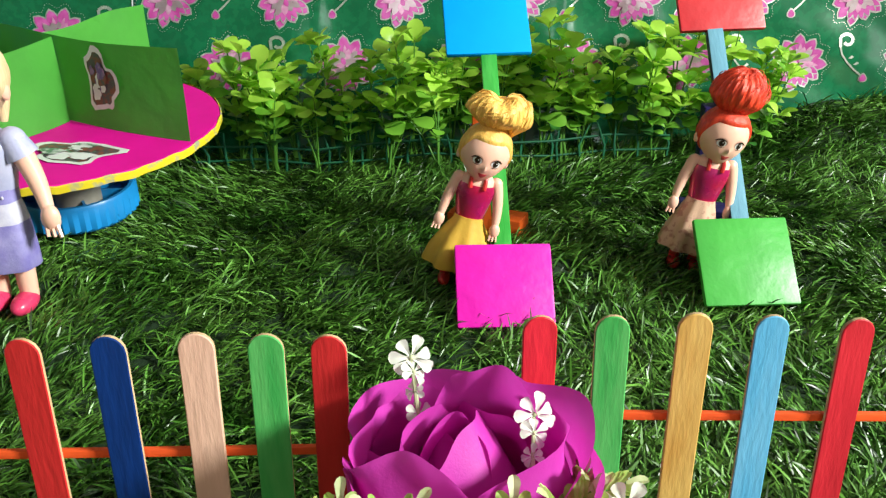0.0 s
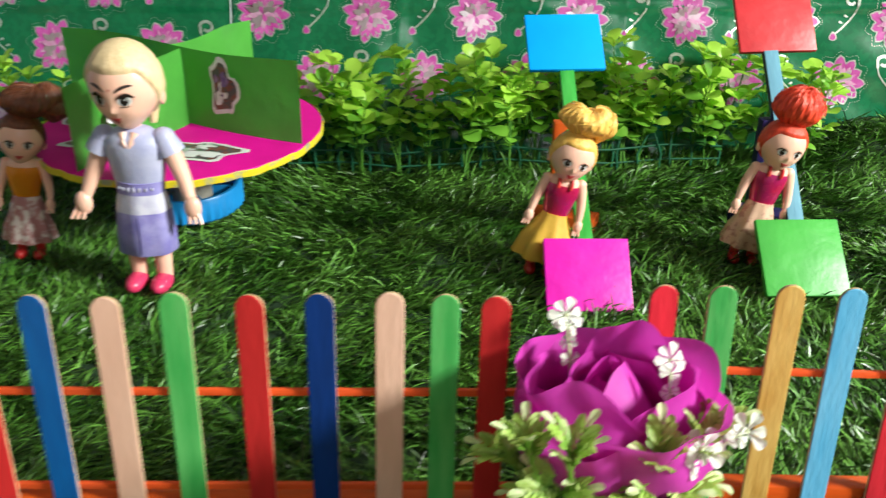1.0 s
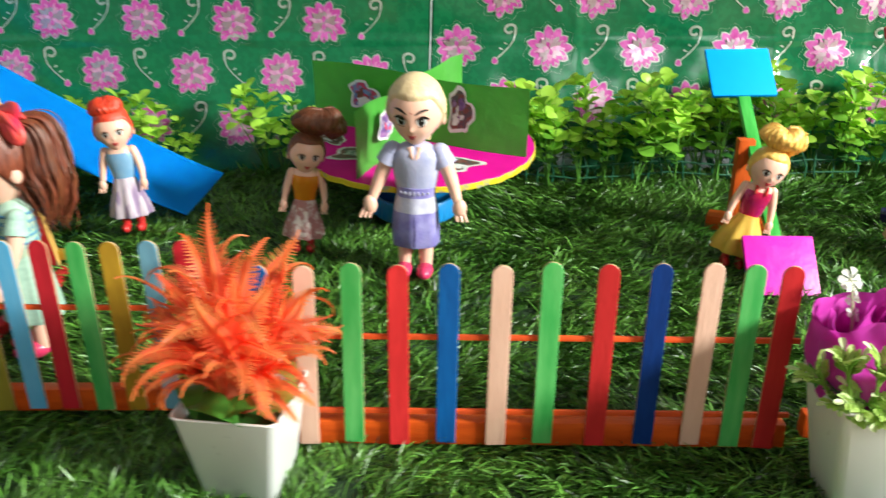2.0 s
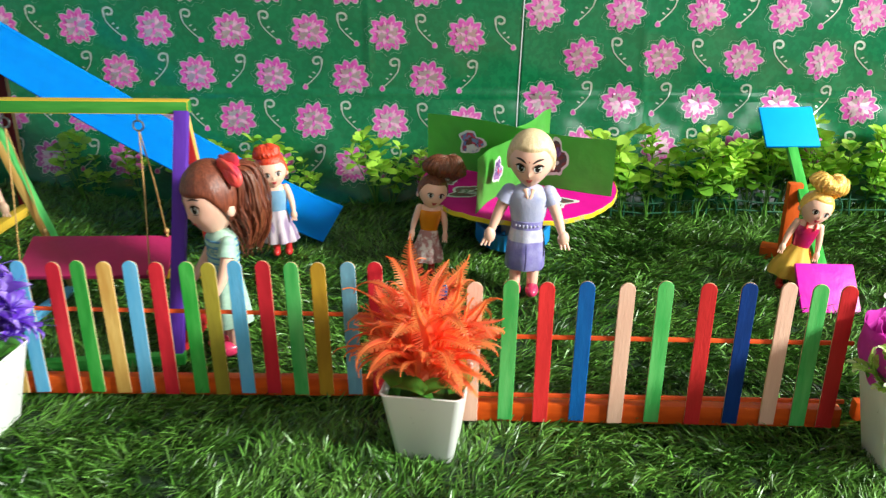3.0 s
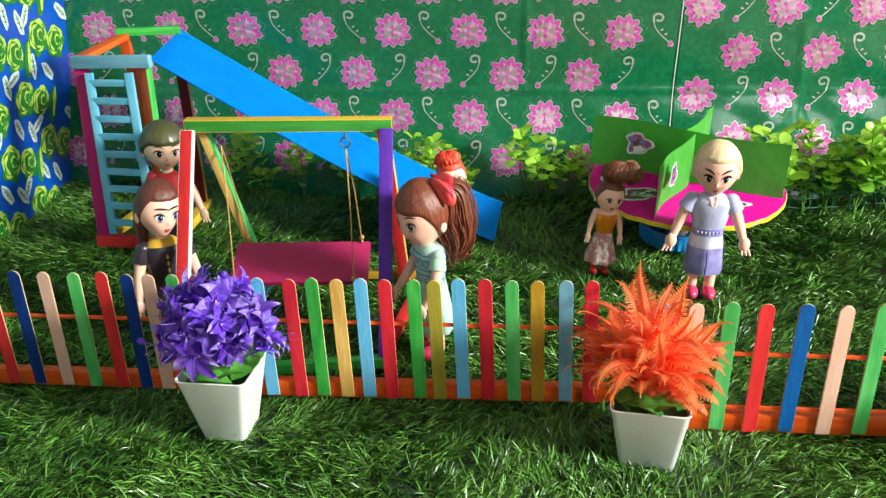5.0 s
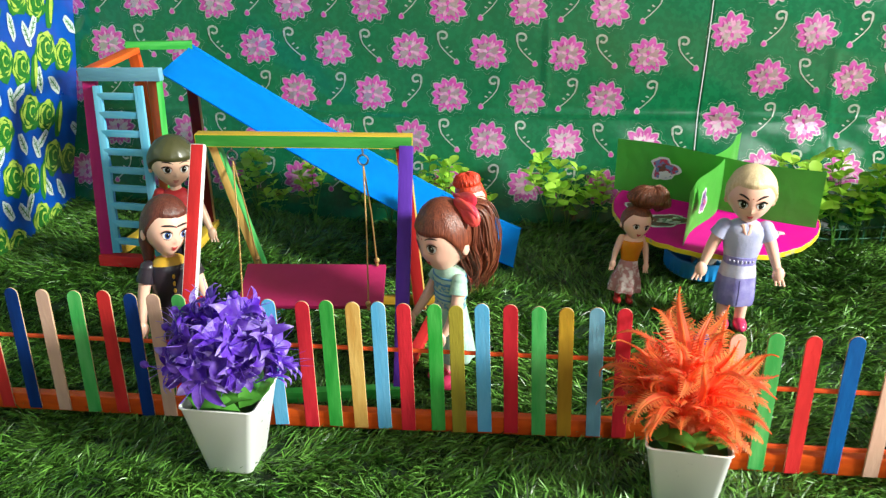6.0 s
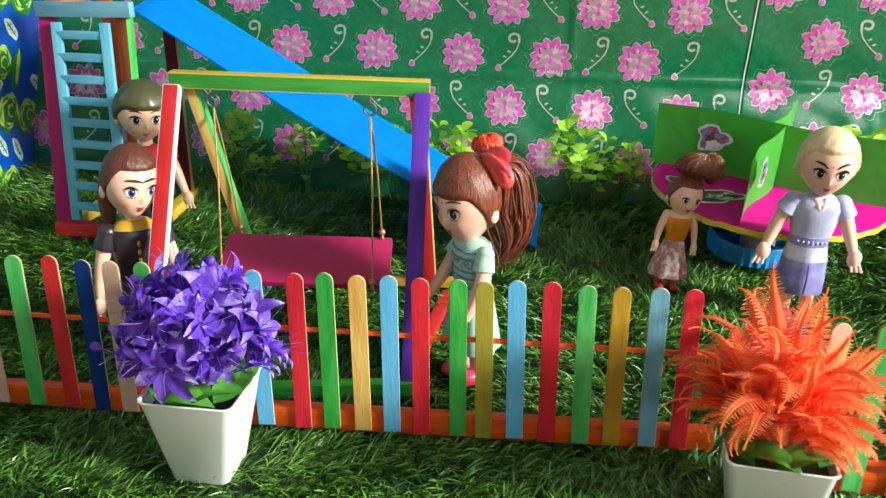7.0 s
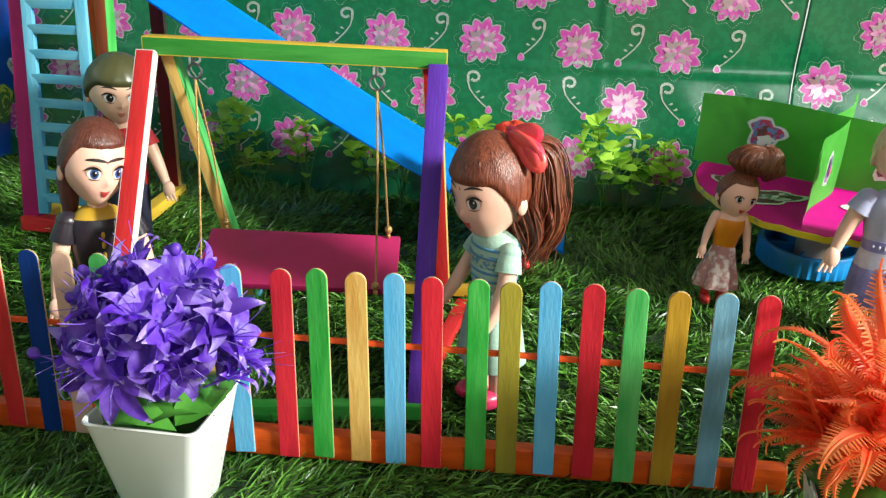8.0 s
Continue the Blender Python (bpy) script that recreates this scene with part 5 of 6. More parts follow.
seesaw(0.064, (0.0, 0.001), LEAFGREEN, ORANGE, (PINKCARD, "hot pink padded seat"), (BLUECARD, "bright blue padded seat"), GREEN, "painted toy seesaw with hot pink and blue seats",
       (pose(0.0629, 0.4476, 0.0241, 48.6, 2.0, 1.7), 0.0565, 0.0497), (pose(0.0646, 0.6009, 0.1469, 45.0, 0.1, 2.1), 0.0578, 0.0499))
seesaw(0.207, (-0.001, 0.012), STEELBLUE, DARKPURPLE, (LIMECARD, "lime green padded seat"), (REDCARD, "red padded seat"), DARKPURPLE, "painted toy seesaw with lime green and red seats",
       (pose(0.2048, 0.4542, 0.0312, 46.9, 1.6, 2.3), 0.0564, 0.0535), (pose(0.2219, 0.5997, 0.1624, 55.0, -0.6, 1.7), 0.0582, 0.0526), 0.007)


# dolls: each one plain mesh ----------------------------------------
def soften(pts, radii, n=3):
    """More points on a smooth curve through pts."""
    radii = list(radii) if hasattr(radii, "__len__") else [radii] * len(pts)
    out, rad = [], []
    for k in range(len(pts) - 1):
        a, b, c, d = pts[max(0, k - 1)], pts[k], pts[k + 1], pts[min(len(pts) - 1, k + 2)]
        for j in range(n):
            t = j / n
            out.append(0.5 * (2 * b + (c - a) * t + (2 * a - 5 * b + 4 * c - d) * t * t + (3 * b - a - 3 * c + d) * t ** 3))
            rad.append(radii[k] + (radii[k + 1] - radii[k]) * t)
    return out + [pts[-1]], rad + [radii[-1]]


class Shape:
    """Collects one doll's mesh and its materials."""

    def __init__(self):
        self.bm, self.mats = bmesh.new(), []

    def slot(self, m):
        if m not in self.mats:
            self.mats.append(m)
        return self.mats.index(m)

    def ball(self, m, c, r, turn=None, **k):
        ball(self.bm, c, r, self.slot(m), turn, **k)

    def limb(self, m, pts, radii, **k):
        if len(pts) > 3:
            pts, radii = soften([Vector(p) for p in pts], radii)
        tube(self.bm, pts, radii, self.slot(m), **k)

    def lathe(self, m, profile, **k):
        mats = [self.slot(x) for x in m] if isinstance(m, list) else self.slot(m)
        lathe(self.bm, profile, mats=mats, **k)

    def surface(self, m, place, nu=56, nv=40):
        """A closed skin over all directions of a unit ball."""
        mat, bm = self.slot(m), self.bm
        top, low = bm.verts.new(place(0, 0, 1)), bm.verts.new(place(0, 0, -1))
        rows = []
        for j in range(1, nv):
            th = math.pi * j / nv
            rows.append([bm.verts.new(place(math.sin(th) * math.cos(2 * math.pi * i / nu), math.sin(th) * math.sin(2 * math.pi * i / nu), math.cos(th))) for i in range(nu)])
        for i in range(nu):
            k = (i + 1) % nu
            bm.faces.new((top, rows[0][i], rows[0][k])).material_index = mat
            bm.faces.new((low, rows[-1][k], rows[-1][i])).material_index = mat
            for p, q in zip(rows, rows[1:]):
                bm.faces.new((p[i], q[i], q[k], p[k])).material_index = mat


def head(d, skin, hairm, c, r, turn, iris=EYEDARK, big=1.0, brows=True, hairline=0.45, dot=False, back=-0.72, thick=0.085, lips=LIPS, mouth=0.9, slant=0.03, joined=False, lash=0.026, fierce=0.06):
    """A sculpted doll's head that looks along -y, with a cap of hair growing out of it."""
    c, r = Vector(c), Vector(r)

    def bump(x, z, u, v, su, sv):
        return math.exp(-((x - u) / su) ** 2 - ((z - v) / sv) ** 2)

    def skull(x, y, z, up=0.0):
        k, low = 1.0, max(0.0, -z)
        if y < 0:
            f = min(1.0, -y * 1.6)
            k += f * (0.115 * bump(x, z, 0, -0.30, 0.080, 0.075) + 0.03 * bump(x, z, 0, -0.16, 0.06, 0.15))
            k += f * (0.045 * bump(abs(x), z, 0.44, -0.42, 0.24, 0.22) - 0.030 * bump(abs(x), z, 0.36, -0.08, 0.18, 0.12))
            k += f * (0.045 * bump(x, z, 0, -0.53, 0.17, 0.08) + 0.06 * bump(x, z, 0, -0.80, 0.24, 0.14))
        px = x * (1 - 0.40 * low ** 1.6)
        py = y * (1 - 0.10 * low) - 0.10 * low ** 1.3
        return c + turn @ Vector((px * k * r.x * (1 + up), py * k * r.y * (1 + up), z * (1 + up) * r.z * (1 + 0.02 * low)))

    def on(u, v, up):
        return skull(u, -math.sqrt(max(0.02, 1 - u * u - v * v)), v, up)

    def patch(m, u, v, ru, rv, up, tilt=0.0, bend=0.0):
        rows = []
        for q in np.linspace(-1, 1, 15):
            du, dv = ru * math.sin(q * math.pi / 2), rv * max(0.02, math.cos(q * math.pi / 2))
            lift = bend * (1 - (du / ru) ** 2)
            rows.append([d.bm.verts.new(on(u + du * math.cos(tilt) - (lift + k * dv) * math.sin(tilt), v + du * math.sin(tilt) + (lift + k * dv) * math.cos(tilt), up)) for k in (-1, -0.5, 0, 0.5, 1)])
        for a, b in zip(rows, rows[1:]):
            for i in range(4):
                d.bm.faces.new((a[i], b[i], b[i + 1], a[i + 1])).material_index = d.slot(m)

    d.surface(skin, skull)
    for s in (-1, 1):
        x = s * 0.37
        patch(LID, x, -0.020, 0.225 * big, 0.160 * big, 0.008, s * slant)
        patch(EYEWHITE, x, -0.062, 0.182 * big, 0.118 * big, 0.012, s * slant)
        patch(iris, x * 0.98, -0.058, 0.112 * big, 0.116 * big, 0.020)
        patch(EYEDARK, x * 0.98, -0.058, 0.064 * big, 0.074 * big, 0.028)
        # small white dot painted on as the glint in the eye
        patch(EYEWHITE, x * 0.98 + 0.035, -0.022, 0.022 * big, 0.024 * big, 0.036)
        patch(EYEDARK, x + s * 0.03, -0.065 + 0.070 * big, 0.215 * big, lash, 0.030, s * slant, 0.075)
        patch(BROW, x, -0.065 - 0.112 * big, 0.150 * big, 0.010, 0.022, s * 0.05, -0.020)
        if brows:
            if joined:
                patch(BROW, s * 0.29, 0.225, 0.300, 0.036, 0.016, s * 0.05, 0.035)
            else:
                patch(BROW, x, 0.205 + 0.03 * (big - 1), 0.235, 0.022 + 0.06 * fierce * (fierce > 0.1), 0.016, s * fierce, 0.050)
        ear = Vector((s * 0.97 * r.x, 0.10 * r.y, -0.25 * r.z))
        d.ball(skin, c + turn @ ear, (0.10 * r.x, 0.17 * r.y, 0.20 * r.z), turn, nu=12, nv=10)
    if dot:
        patch(lips, 0, 0.20, 0.024, 0.028, 0.014)
    patch(lips, 0, -0.480, 0.180 * mouth, 0.034 * mouth, 0.018, 0.0, -0.045)
    patch(lips, 0, -0.540, 0.140 * mouth, 0.050 * mouth, 0.018, 0.0, -0.060)

    def cap(x, y, z):
        phi = abs(math.atan2(x, -y))
        line = hairline + (back - hairline) * float(smoothstep(0.75, 1.95, phi))
        grow = float(smoothstep(line - 0.05, line + 0.12, z))
        strand = (0.010 * math.sin(46 * phi + 9 * z) + 0.006 * math.sin(83 * phi - 5 * z)) * (1 - abs(z) ** 6)
        return skull(x, y, z, -0.05 + (0.05 + thick + strand) * grow)

    d.surface(hairm, cap, 96, 56)


def arm(d, skin, sh, el, ha, r=0.0035, sleeve=None):
    sh, el, ha = Vector(sh), Vector(el), Vector(ha)
    line = [(1 - t) ** 2 * sh + 2 * t * (1 - t) * (el + 0.35 * (el - (sh + ha) / 2)) + t * t * ha for t in [k / 11 for k in range(12)]]
    tube(d.bm, line, [r * (1.18 - 0.2 * t - 0.32 * t * t) for t in [k / 11 for k in range(12)]], d.slot(skin), 14)
    d.ball(sleeve or skin, sh, (r * 1.2, r * 1.15, r * 1.2), nu=14, nv=10)
    e = (ha - el).normalized()
    d.ball(skin, ha + e * r * 0.9, (r * 1.05, r * 0.8, r * 1.5), nu=10, nv=8)
    for k in (-0.6, -0.1, 0.4):
        d.limb(skin, [ha + e * r * 1.4 + Vector((k * r, 0, 0)), ha + e * r * 2.9 + Vector((k * r * 1.4, -0.1 * r, 0))], [r * 0.28, r * 0.2], n=6)
    if sleeve:
        d.limb(sleeve, [sh + (sh - el) * 0.10, sh.lerp(el, 0.22), sh.lerp(el, 0.42)], [r * 1.3, r * 1.55, r * 1.65], n=18)
        d.ball(sleeve, sh + (sh - el) * 0.06, (r * 1.42, r * 1.36, r * 1.36), nu=16, nv=12)


def small_doll(m, label, hairm, top, skirt, style, head_turn=(0, 0, 0), shoe=SHOERED, flare=1.0, size=1.0, strap=None):
    """A child doll about 11 cm high with a bell skirt."""
    d = Shape()
    for s in (-1, 1):
        d.ball(shoe, (s * 0.0065, -0.003, 0.0035), (0.0042, 0.0075, 0.0045), nu=12, nv=8)
        d.limb(SKIN if shoe is not SHOERED else shoe, [(s * 0.0065, 0, 0.004), (s * 0.0065, 0, 0.016)], [0.0034, 0.0037])
        d.limb(SKIN, [(s * 0.0065, 0, 0.014), (s * 0.0060, 0, 0.036)], [0.0037, 0.0045])
    d.lathe(skirt, [(0.0175 * flare, 0.0145), (0.0178 * flare, 0.0155), (0.0160 * flare, 0.026), (0.0125 * flare, 0.036), (0.0102, 0.045), (0.0090, 0.049)], n=54, sy=0.80, fold=0.10, folds=8)
    d.lathe(top, [(0.0090, 0.0475), (0.0094, 0.050), (0.0108, 0.057), (0.0122, 0.064), (0.0125, 0.0685), (0.0117, 0.0715)], n=28, sy=0.70)
    d.lathe(SKIN, [(0.0115, 0.0705), (0.0108, 0.0745), (0.0078, 0.0768), (0.0044, 0.0780), (0.0042, 0.0820)], n=22, sy=0.70)
    if strap:
        for s in (-1, 1):
            d.limb(strap, [(s * 0.0044, -0.0086, 0.0700), (s * 0.0046, -0.0076, 0.0750), (s * 0.0040, -0.0036, 0.0800)], 0.0014, n=8)
    arm(d, SKIN, (-0.0120, 0, 0.0728), (-0.0165, -0.0005, 0.0585), (-0.0180, -0.0035, 0.0470), 0.0033)
    arm(d, SKIN, (0.0120, 0, 0.0728), (0.0165, -0.0005, 0.0585), (0.0172, -0.0045, 0.0465), 0.0033)
    turn = Euler([radians(a) for a in head_turn]).to_matrix()
    c, r = (0, -0.001, 0.0918), (0.0156, 0.0150, 0.0180)
    head(d, SKIN, hairm, c, r, turn, EYEBROWN, 0.98, False, 0.54, mouth=1.15, slant=-0.10, thick=0.07)
    crown = Vector(c)
    rs = random.Random(label)

    def lock(pts, r0):
        n = len(pts)
        d.limb(hairm, [crown + turn @ Vector(q) for q in pts], [r0 * (0.55 + 0.45 * math.sin(math.pi * (k + 0.5) / n)) for k in range(n)], n=9)

    def puff(o, size):
        """A rounded tuft with strands laid over it."""
        ph = rs.uniform(0, 6)

        def place(x, y, z):
            f = math.atan2(y, x)
            k = 1 + (0.006 * math.sin(23 * f + 4 * z + ph) + 0.004 * math.sin(41 * f - 3 * z) + 0.02 * math.sin(3 * f + 2 * z + ph)) * math.sqrt(x * x + y * y)
            return crown + turn @ Vector((o[0] + size[0] * x * k, o[1] + size[1] * y * k, o[2] + size[2] * z))

        d.surface(hairm, place, 96, 28)

    def tuft(o, size, cleft=0.0, lean=0.0, fuzz=40):
        """A gathered tuft: combed ridges that run from the tie up and over, a cleft across it and a few loose hairs."""
        ph = rs.uniform(0, 6)

        def place(x, y, z):
            f, w = math.atan2(y, x), math.sqrt(x * x + y * y)
            k = 1 + w * (0.035 * math.sin(19 * f + 3 * z + ph) + 0.022 * math.sin(43 * f - 4 * z) + 0.07 * math.sin(3 * f + 2.5 * z + ph))
            dip = cleft * math.exp(-((x + 0.12) / 0.30) ** 2) * max(0.0, z)
            neck = 0.50 + 0.50 * float(smoothstep(-1.0, -0.1, z))
            return crown + turn @ Vector((o[0] + size[0] * x * k * neck + lean * (z + 1), o[1] + size[1] * y * k * neck, o[2] + size[2] * (z - dip) * (1 + 0.05 * math.sin(17 * f + ph))))

        d.surface(hairm, place, 150, 40)
        for k in range(fuzz):
            f, e = rs.uniform(0, 6.28), rs.uniform(-0.2, 1.0)
            p = [(math.cos(f + 0.25 * j) * math.cos(e + 0.18 * j), math.sin(f + 0.25 * j) * math.cos(e + 0.18 * j), math.sin(e + 0.18 * j)) for j in range(4)]
            lift = [0.98, 1.05, rs.uniform(1.04, 1.14), rs.uniform(0.98, 1.12)]
            lock([(o[0] + lean * (q[2] + 1) + size[0] * q[0] * g, o[1] + size[1] * q[1] * g, o[2] + size[2] * (q[2] - cleft * math.exp(-((q[0] + 0.12) / 0.30) ** 2) * max(0.0, q[2])) * g) for q, g in zip(p, lift)], 0.00022)

    if style == "bun":
        tuft((-0.0010, 0.0, 0.0270), (0.0185, 0.0130, 0.0128), 0.42, 0.0012)
        tuft((0.0120, 0.001, 0.0250), (0.0080, 0.0095, 0.0115), 0.0, 0.0010, 14)
    elif style == "puff":
        tuft((0.0, 0.001, 0.0265), (0.0165, 0.0140, 0.0165), 0.06, 0.0005, 70)
    elif style == "topknot":
        tuft((0.0020, 0.0, 0.0275), (0.0210, 0.0150, 0.0145), 0.20, 0.0040)
        tuft((0.0210, 0.002, 0.0235), (0.0125, 0.0110, 0.0105), 0.0, 0.0, 16)
    elif style == "cap":
        puff((0, 0.002, 0.0080), (0.0150, 0.0146, 0.0140))
        tuft((-0.001, 0.001, 0.0185), (0.0140, 0.0125, 0.0105), 0.1)
    ob = solid("doll", d.bm, d.mats, label, "doll", "small dolls", m=m @ Matrix.Diagonal((size, size, size, 1)))
    return ob


def lady_doll():
    d = Shape()
    for s in (-1, 1):
        d.ball(SHOEPINK, (s * 0.0085, -0.006, 0.0050), (0.0066, 0.0125, 0.0062), nu=16, nv=10)
        d.limb(SKIN, [(s * 0.0085, 0.001, 0.006), (s * 0.0085, 0.001, 0.040)], [0.0052, 0.0066])
    d.lathe([LILACDARK, LILACDARK, LILACDARK, SILVERBAND, SILVERBAND, LILACDARK], [(0.0185, 0.0270), (0.0190, 0.0280), (0.0188, 0.0400), (0.0175, 0.0560), (0.0160, 0.0640), (0.0150, 0.0680), (0.0152, 0.0760)], n=48, sy=0.74, fold=0.035, folds=7)
    d.lathe(LILAC, [(0.0156, 0.0755), (0.0166, 0.0800), (0.0188, 0.0920), (0.0196, 0.0990), (0.0176, 0.1050), (0.0110, 0.1095), (0.0064, 0.1110)], n=36, sy=0.66)
    d.lathe(SKIN, [(0.0062, 0.1045), (0.0052, 0.1080), (0.0050, 0.1160)], n=18)
    for s in (-1, 1):
        arm(d, SKIN, (s * 0.0190, 0, 0.1020), (s * 0.0275, 0.000, 0.0830), (s * 0.0335, -0.006, 0.0650), 0.0054, LILAC)
    for k in range(7):
        x = -0.0105 + 0.0035 * k
        d.ball(SILVERBAND, (x, -0.0113 * math.sqrt(max(0.1, 1 - (x / 0.0156) ** 2)) - 0.0002, 0.0722), (0.0009, 0.0006, 0.0020 - 0.0003 * abs(k - 3)), nu=8, nv=6)
    for s in (-1, 1):
        d.limb(SKIN, [(s * 0.0036, -0.0068, 0.1075), (s * 0.0022, -0.0108, 0.1025), (0, -0.0122, 0.0975)], [0.0030, 0.0022, 0.0006], n=8)
    # dark strip laid on the skirt in place of its open slit
    d.limb(LILACSLIT, [(0.0005, -0.0139, 0.0285), (0.0010, -0.0140, 0.0400), (0.0004, -0.0134, 0.0540)], [0.0009, 0.0007, 0.0003], n=8)
    turn = Euler((radians(8), 0, radians(-4))).to_matrix()
    c, r = (0, -0.002, 0.1365), (0.0210, 0.0215, 0.0262)
    head(d, SKIN, HPALE, c, r, turn, EYEDARK, 1.0, True, 0.50, True, lash=0.044, fierce=0.28)
    d.limb(HPALE, [(0.004, 0.017, 0.142), (0.006, 0.019, 0.130), (0.007, 0.018, 0.120), (0.007, 0.016, 0.108)], [0.009, 0.0060, 0.0045, 0.002])
    solid("doll", d.bm, d.mats, "tall blonde doll in a lilac dress and pink shoes", "doll", m=pose(-0.2255, 0.4660, 0.0135, 2, 2.2, -4))


def pony_doll():
    d = Shape()
    for s in (-1, 1):
        d.ball(SHOEPINK, (s * 0.0080, -0.006, 0.0050), (0.0066, 0.0120, 0.0062), nu=14, nv=10)
        d.limb(SKIN, [(s * 0.0080, 0.001, 0.006), (s * 0.0075, 0.001, 0.045)], [0.0050, 0.0064])
    d.lathe(MINT, [(0.0225, 0.0270), (0.0228, 0.0280), (0.0200, 0.0450), (0.0165, 0.0620), (0.0150, 0.0700)], n=48, sy=0.78, fold=0.06, folds=8)
    d.lathe([MINTBAND, MINT, MINTBAND, MINT, MINT, MINT], [(0.0150, 0.0690), (0.0156, 0.0760), (0.0160, 0.0850), (0.0166, 0.0930), (0.0150, 0.0990), (0.0090, 0.1030), (0.0058, 0.1045)], n=36, sy=0.74)
    d.lathe(SKIN, [(0.0060, 0.1000), (0.0052, 0.1050), (0.0052, 0.1120)], n=18)
    for s, e in ((-1, -0.014), (1, -0.010)):
        arm(d, SKIN, (s * 0.0165, 0, 0.0940), (s * 0.0225, e * 0.5, 0.0740), (s * 0.0215, e * 1.6, 0.0560), 0.0044, MINT)
    for z, w in ((0.0955, 0.0168), (0.0905, 0.0172), (0.0820, 0.0166), (0.0775, 0.0163)):
        d.lathe(BLUETRIM, [(w - 0.0006, z), (w, z + 0.0005), (w, z + 0.0012), (w - 0.0006, z + 0.0016)], n=36, sy=0.74)
    turn = Euler((radians(9), 0, radians(16))).to_matrix()
    c, r = (0, -0.004, 0.1285), (0.0206, 0.0218, 0.0278)
    head(d, SKIN, HBROWN, c, r, turn, EYEDARK, 0.92, True, 0.26, True)
    rs = random.Random(4)
    d.ball(HBROWN, (0.006, 0.021, 0.126), (0.0115, 0.0115, 0.027), nu=20, nv=14)
    def strand(q, v, end, am, ph, jit):
        pts = []
        for j in range(11):
            u = j / 10
            fan = 0.28 + 0.98 * math.sin(math.pi * min(1.0, 0.08 + 0.88 * u)) ** 0.8
            wave = am * u * math.sin(9.0 * u + ph)
            z = 0.1500 + 0.004 * v * (1 - u) + 0.0060 * math.sin(math.pi * min(1, 2.6 * u)) * (u < 0.4) - (0.1500 - end) * u ** 1.15
            pts.append((0.004 + 0.0130 * q * fan + 0.7 * wave + jit[0] * u, 0.010 + 0.0120 * math.sin(math.pi * min(0.62, 1.4 * u)) + 0.0115 * v * fan + wave + jit[1] * u + 0.015 * max(0.0, u - 0.75) * (1 if v > 0 else -0.4), z))
        return pts

    for k in range(46):
        a, r = k * 2.399963, math.sqrt((k + 0.5) / 46)
        q, v = 0.92 * r * math.cos(a), 0.92 * r * math.sin(a)
        thick = rs.uniform(0.0032, 0.0050)
        d.limb(HBROWN if k % 3 else HAUBURN, strand(q, v, rs.uniform(0.083, 0.098), rs.uniform(0.0026, 0.0048), 2.2 * q + 1.2 * v, (rs.uniform(-0.002, 0.002), rs.uniform(-0.002, 0.002))), [thick * f for f in (0.5, 0.75, 0.95, 1, 1, 1, 0.95, 0.9, 0.75, 0.5, 0.12)], n=9, flat=0.6)
    for k in range(90):
        a, r = rs.uniform(0, 6.28), rs.uniform(0.75, 1.22)
        q, v = r * math.cos(a), r * math.sin(a)
        d.limb(HBROWN if k % 3 else HAUBURN, strand(q, v, rs.uniform(0.078, 0.100), rs.uniform(0.0016, 0.0044), 2.2 * q + 1.2 * v + rs.uniform(-0.8, 0.8), (rs.uniform(-0.004, 0.004), rs.uniform(-0.004, 0.004))), [0.00034] * 10 + [0.0001], n=4)
    for x, y, z, rx, ry, w in ((0.016, 0.006, 0.1520, 0.5, 0.4, 0.0125), (0.011, 0.008, 0.1560, -0.3, -0.3, 0.0120), (0.020, 0.007, 0.1490, 1.0, 0.2, 0.0085), (0.006, 0.010, 0.1560, 0.2, 0.9, 0.0105), (0.020, 0.008, 0.1490, 0.9, -0.5, 0.0105), (0.014, 0.005, 0.1500, 0.1, 0.2, 0.0115)):
        d.ball(BOW, (x, y, z), (w, 0.0028, w * 0.62), Euler((ry, rx, 0.5)).to_matrix(), nu=16, nv=10)
    solid("doll", d.bm, d.mats, "auburn ponytail doll in a mint dress with a red bow", "doll", m=pose(-0.4880, 0.3640, 0.001, 0, 0, -60) @ Matrix.Diagonal((1.1, 1.1, 1.1, 1)))


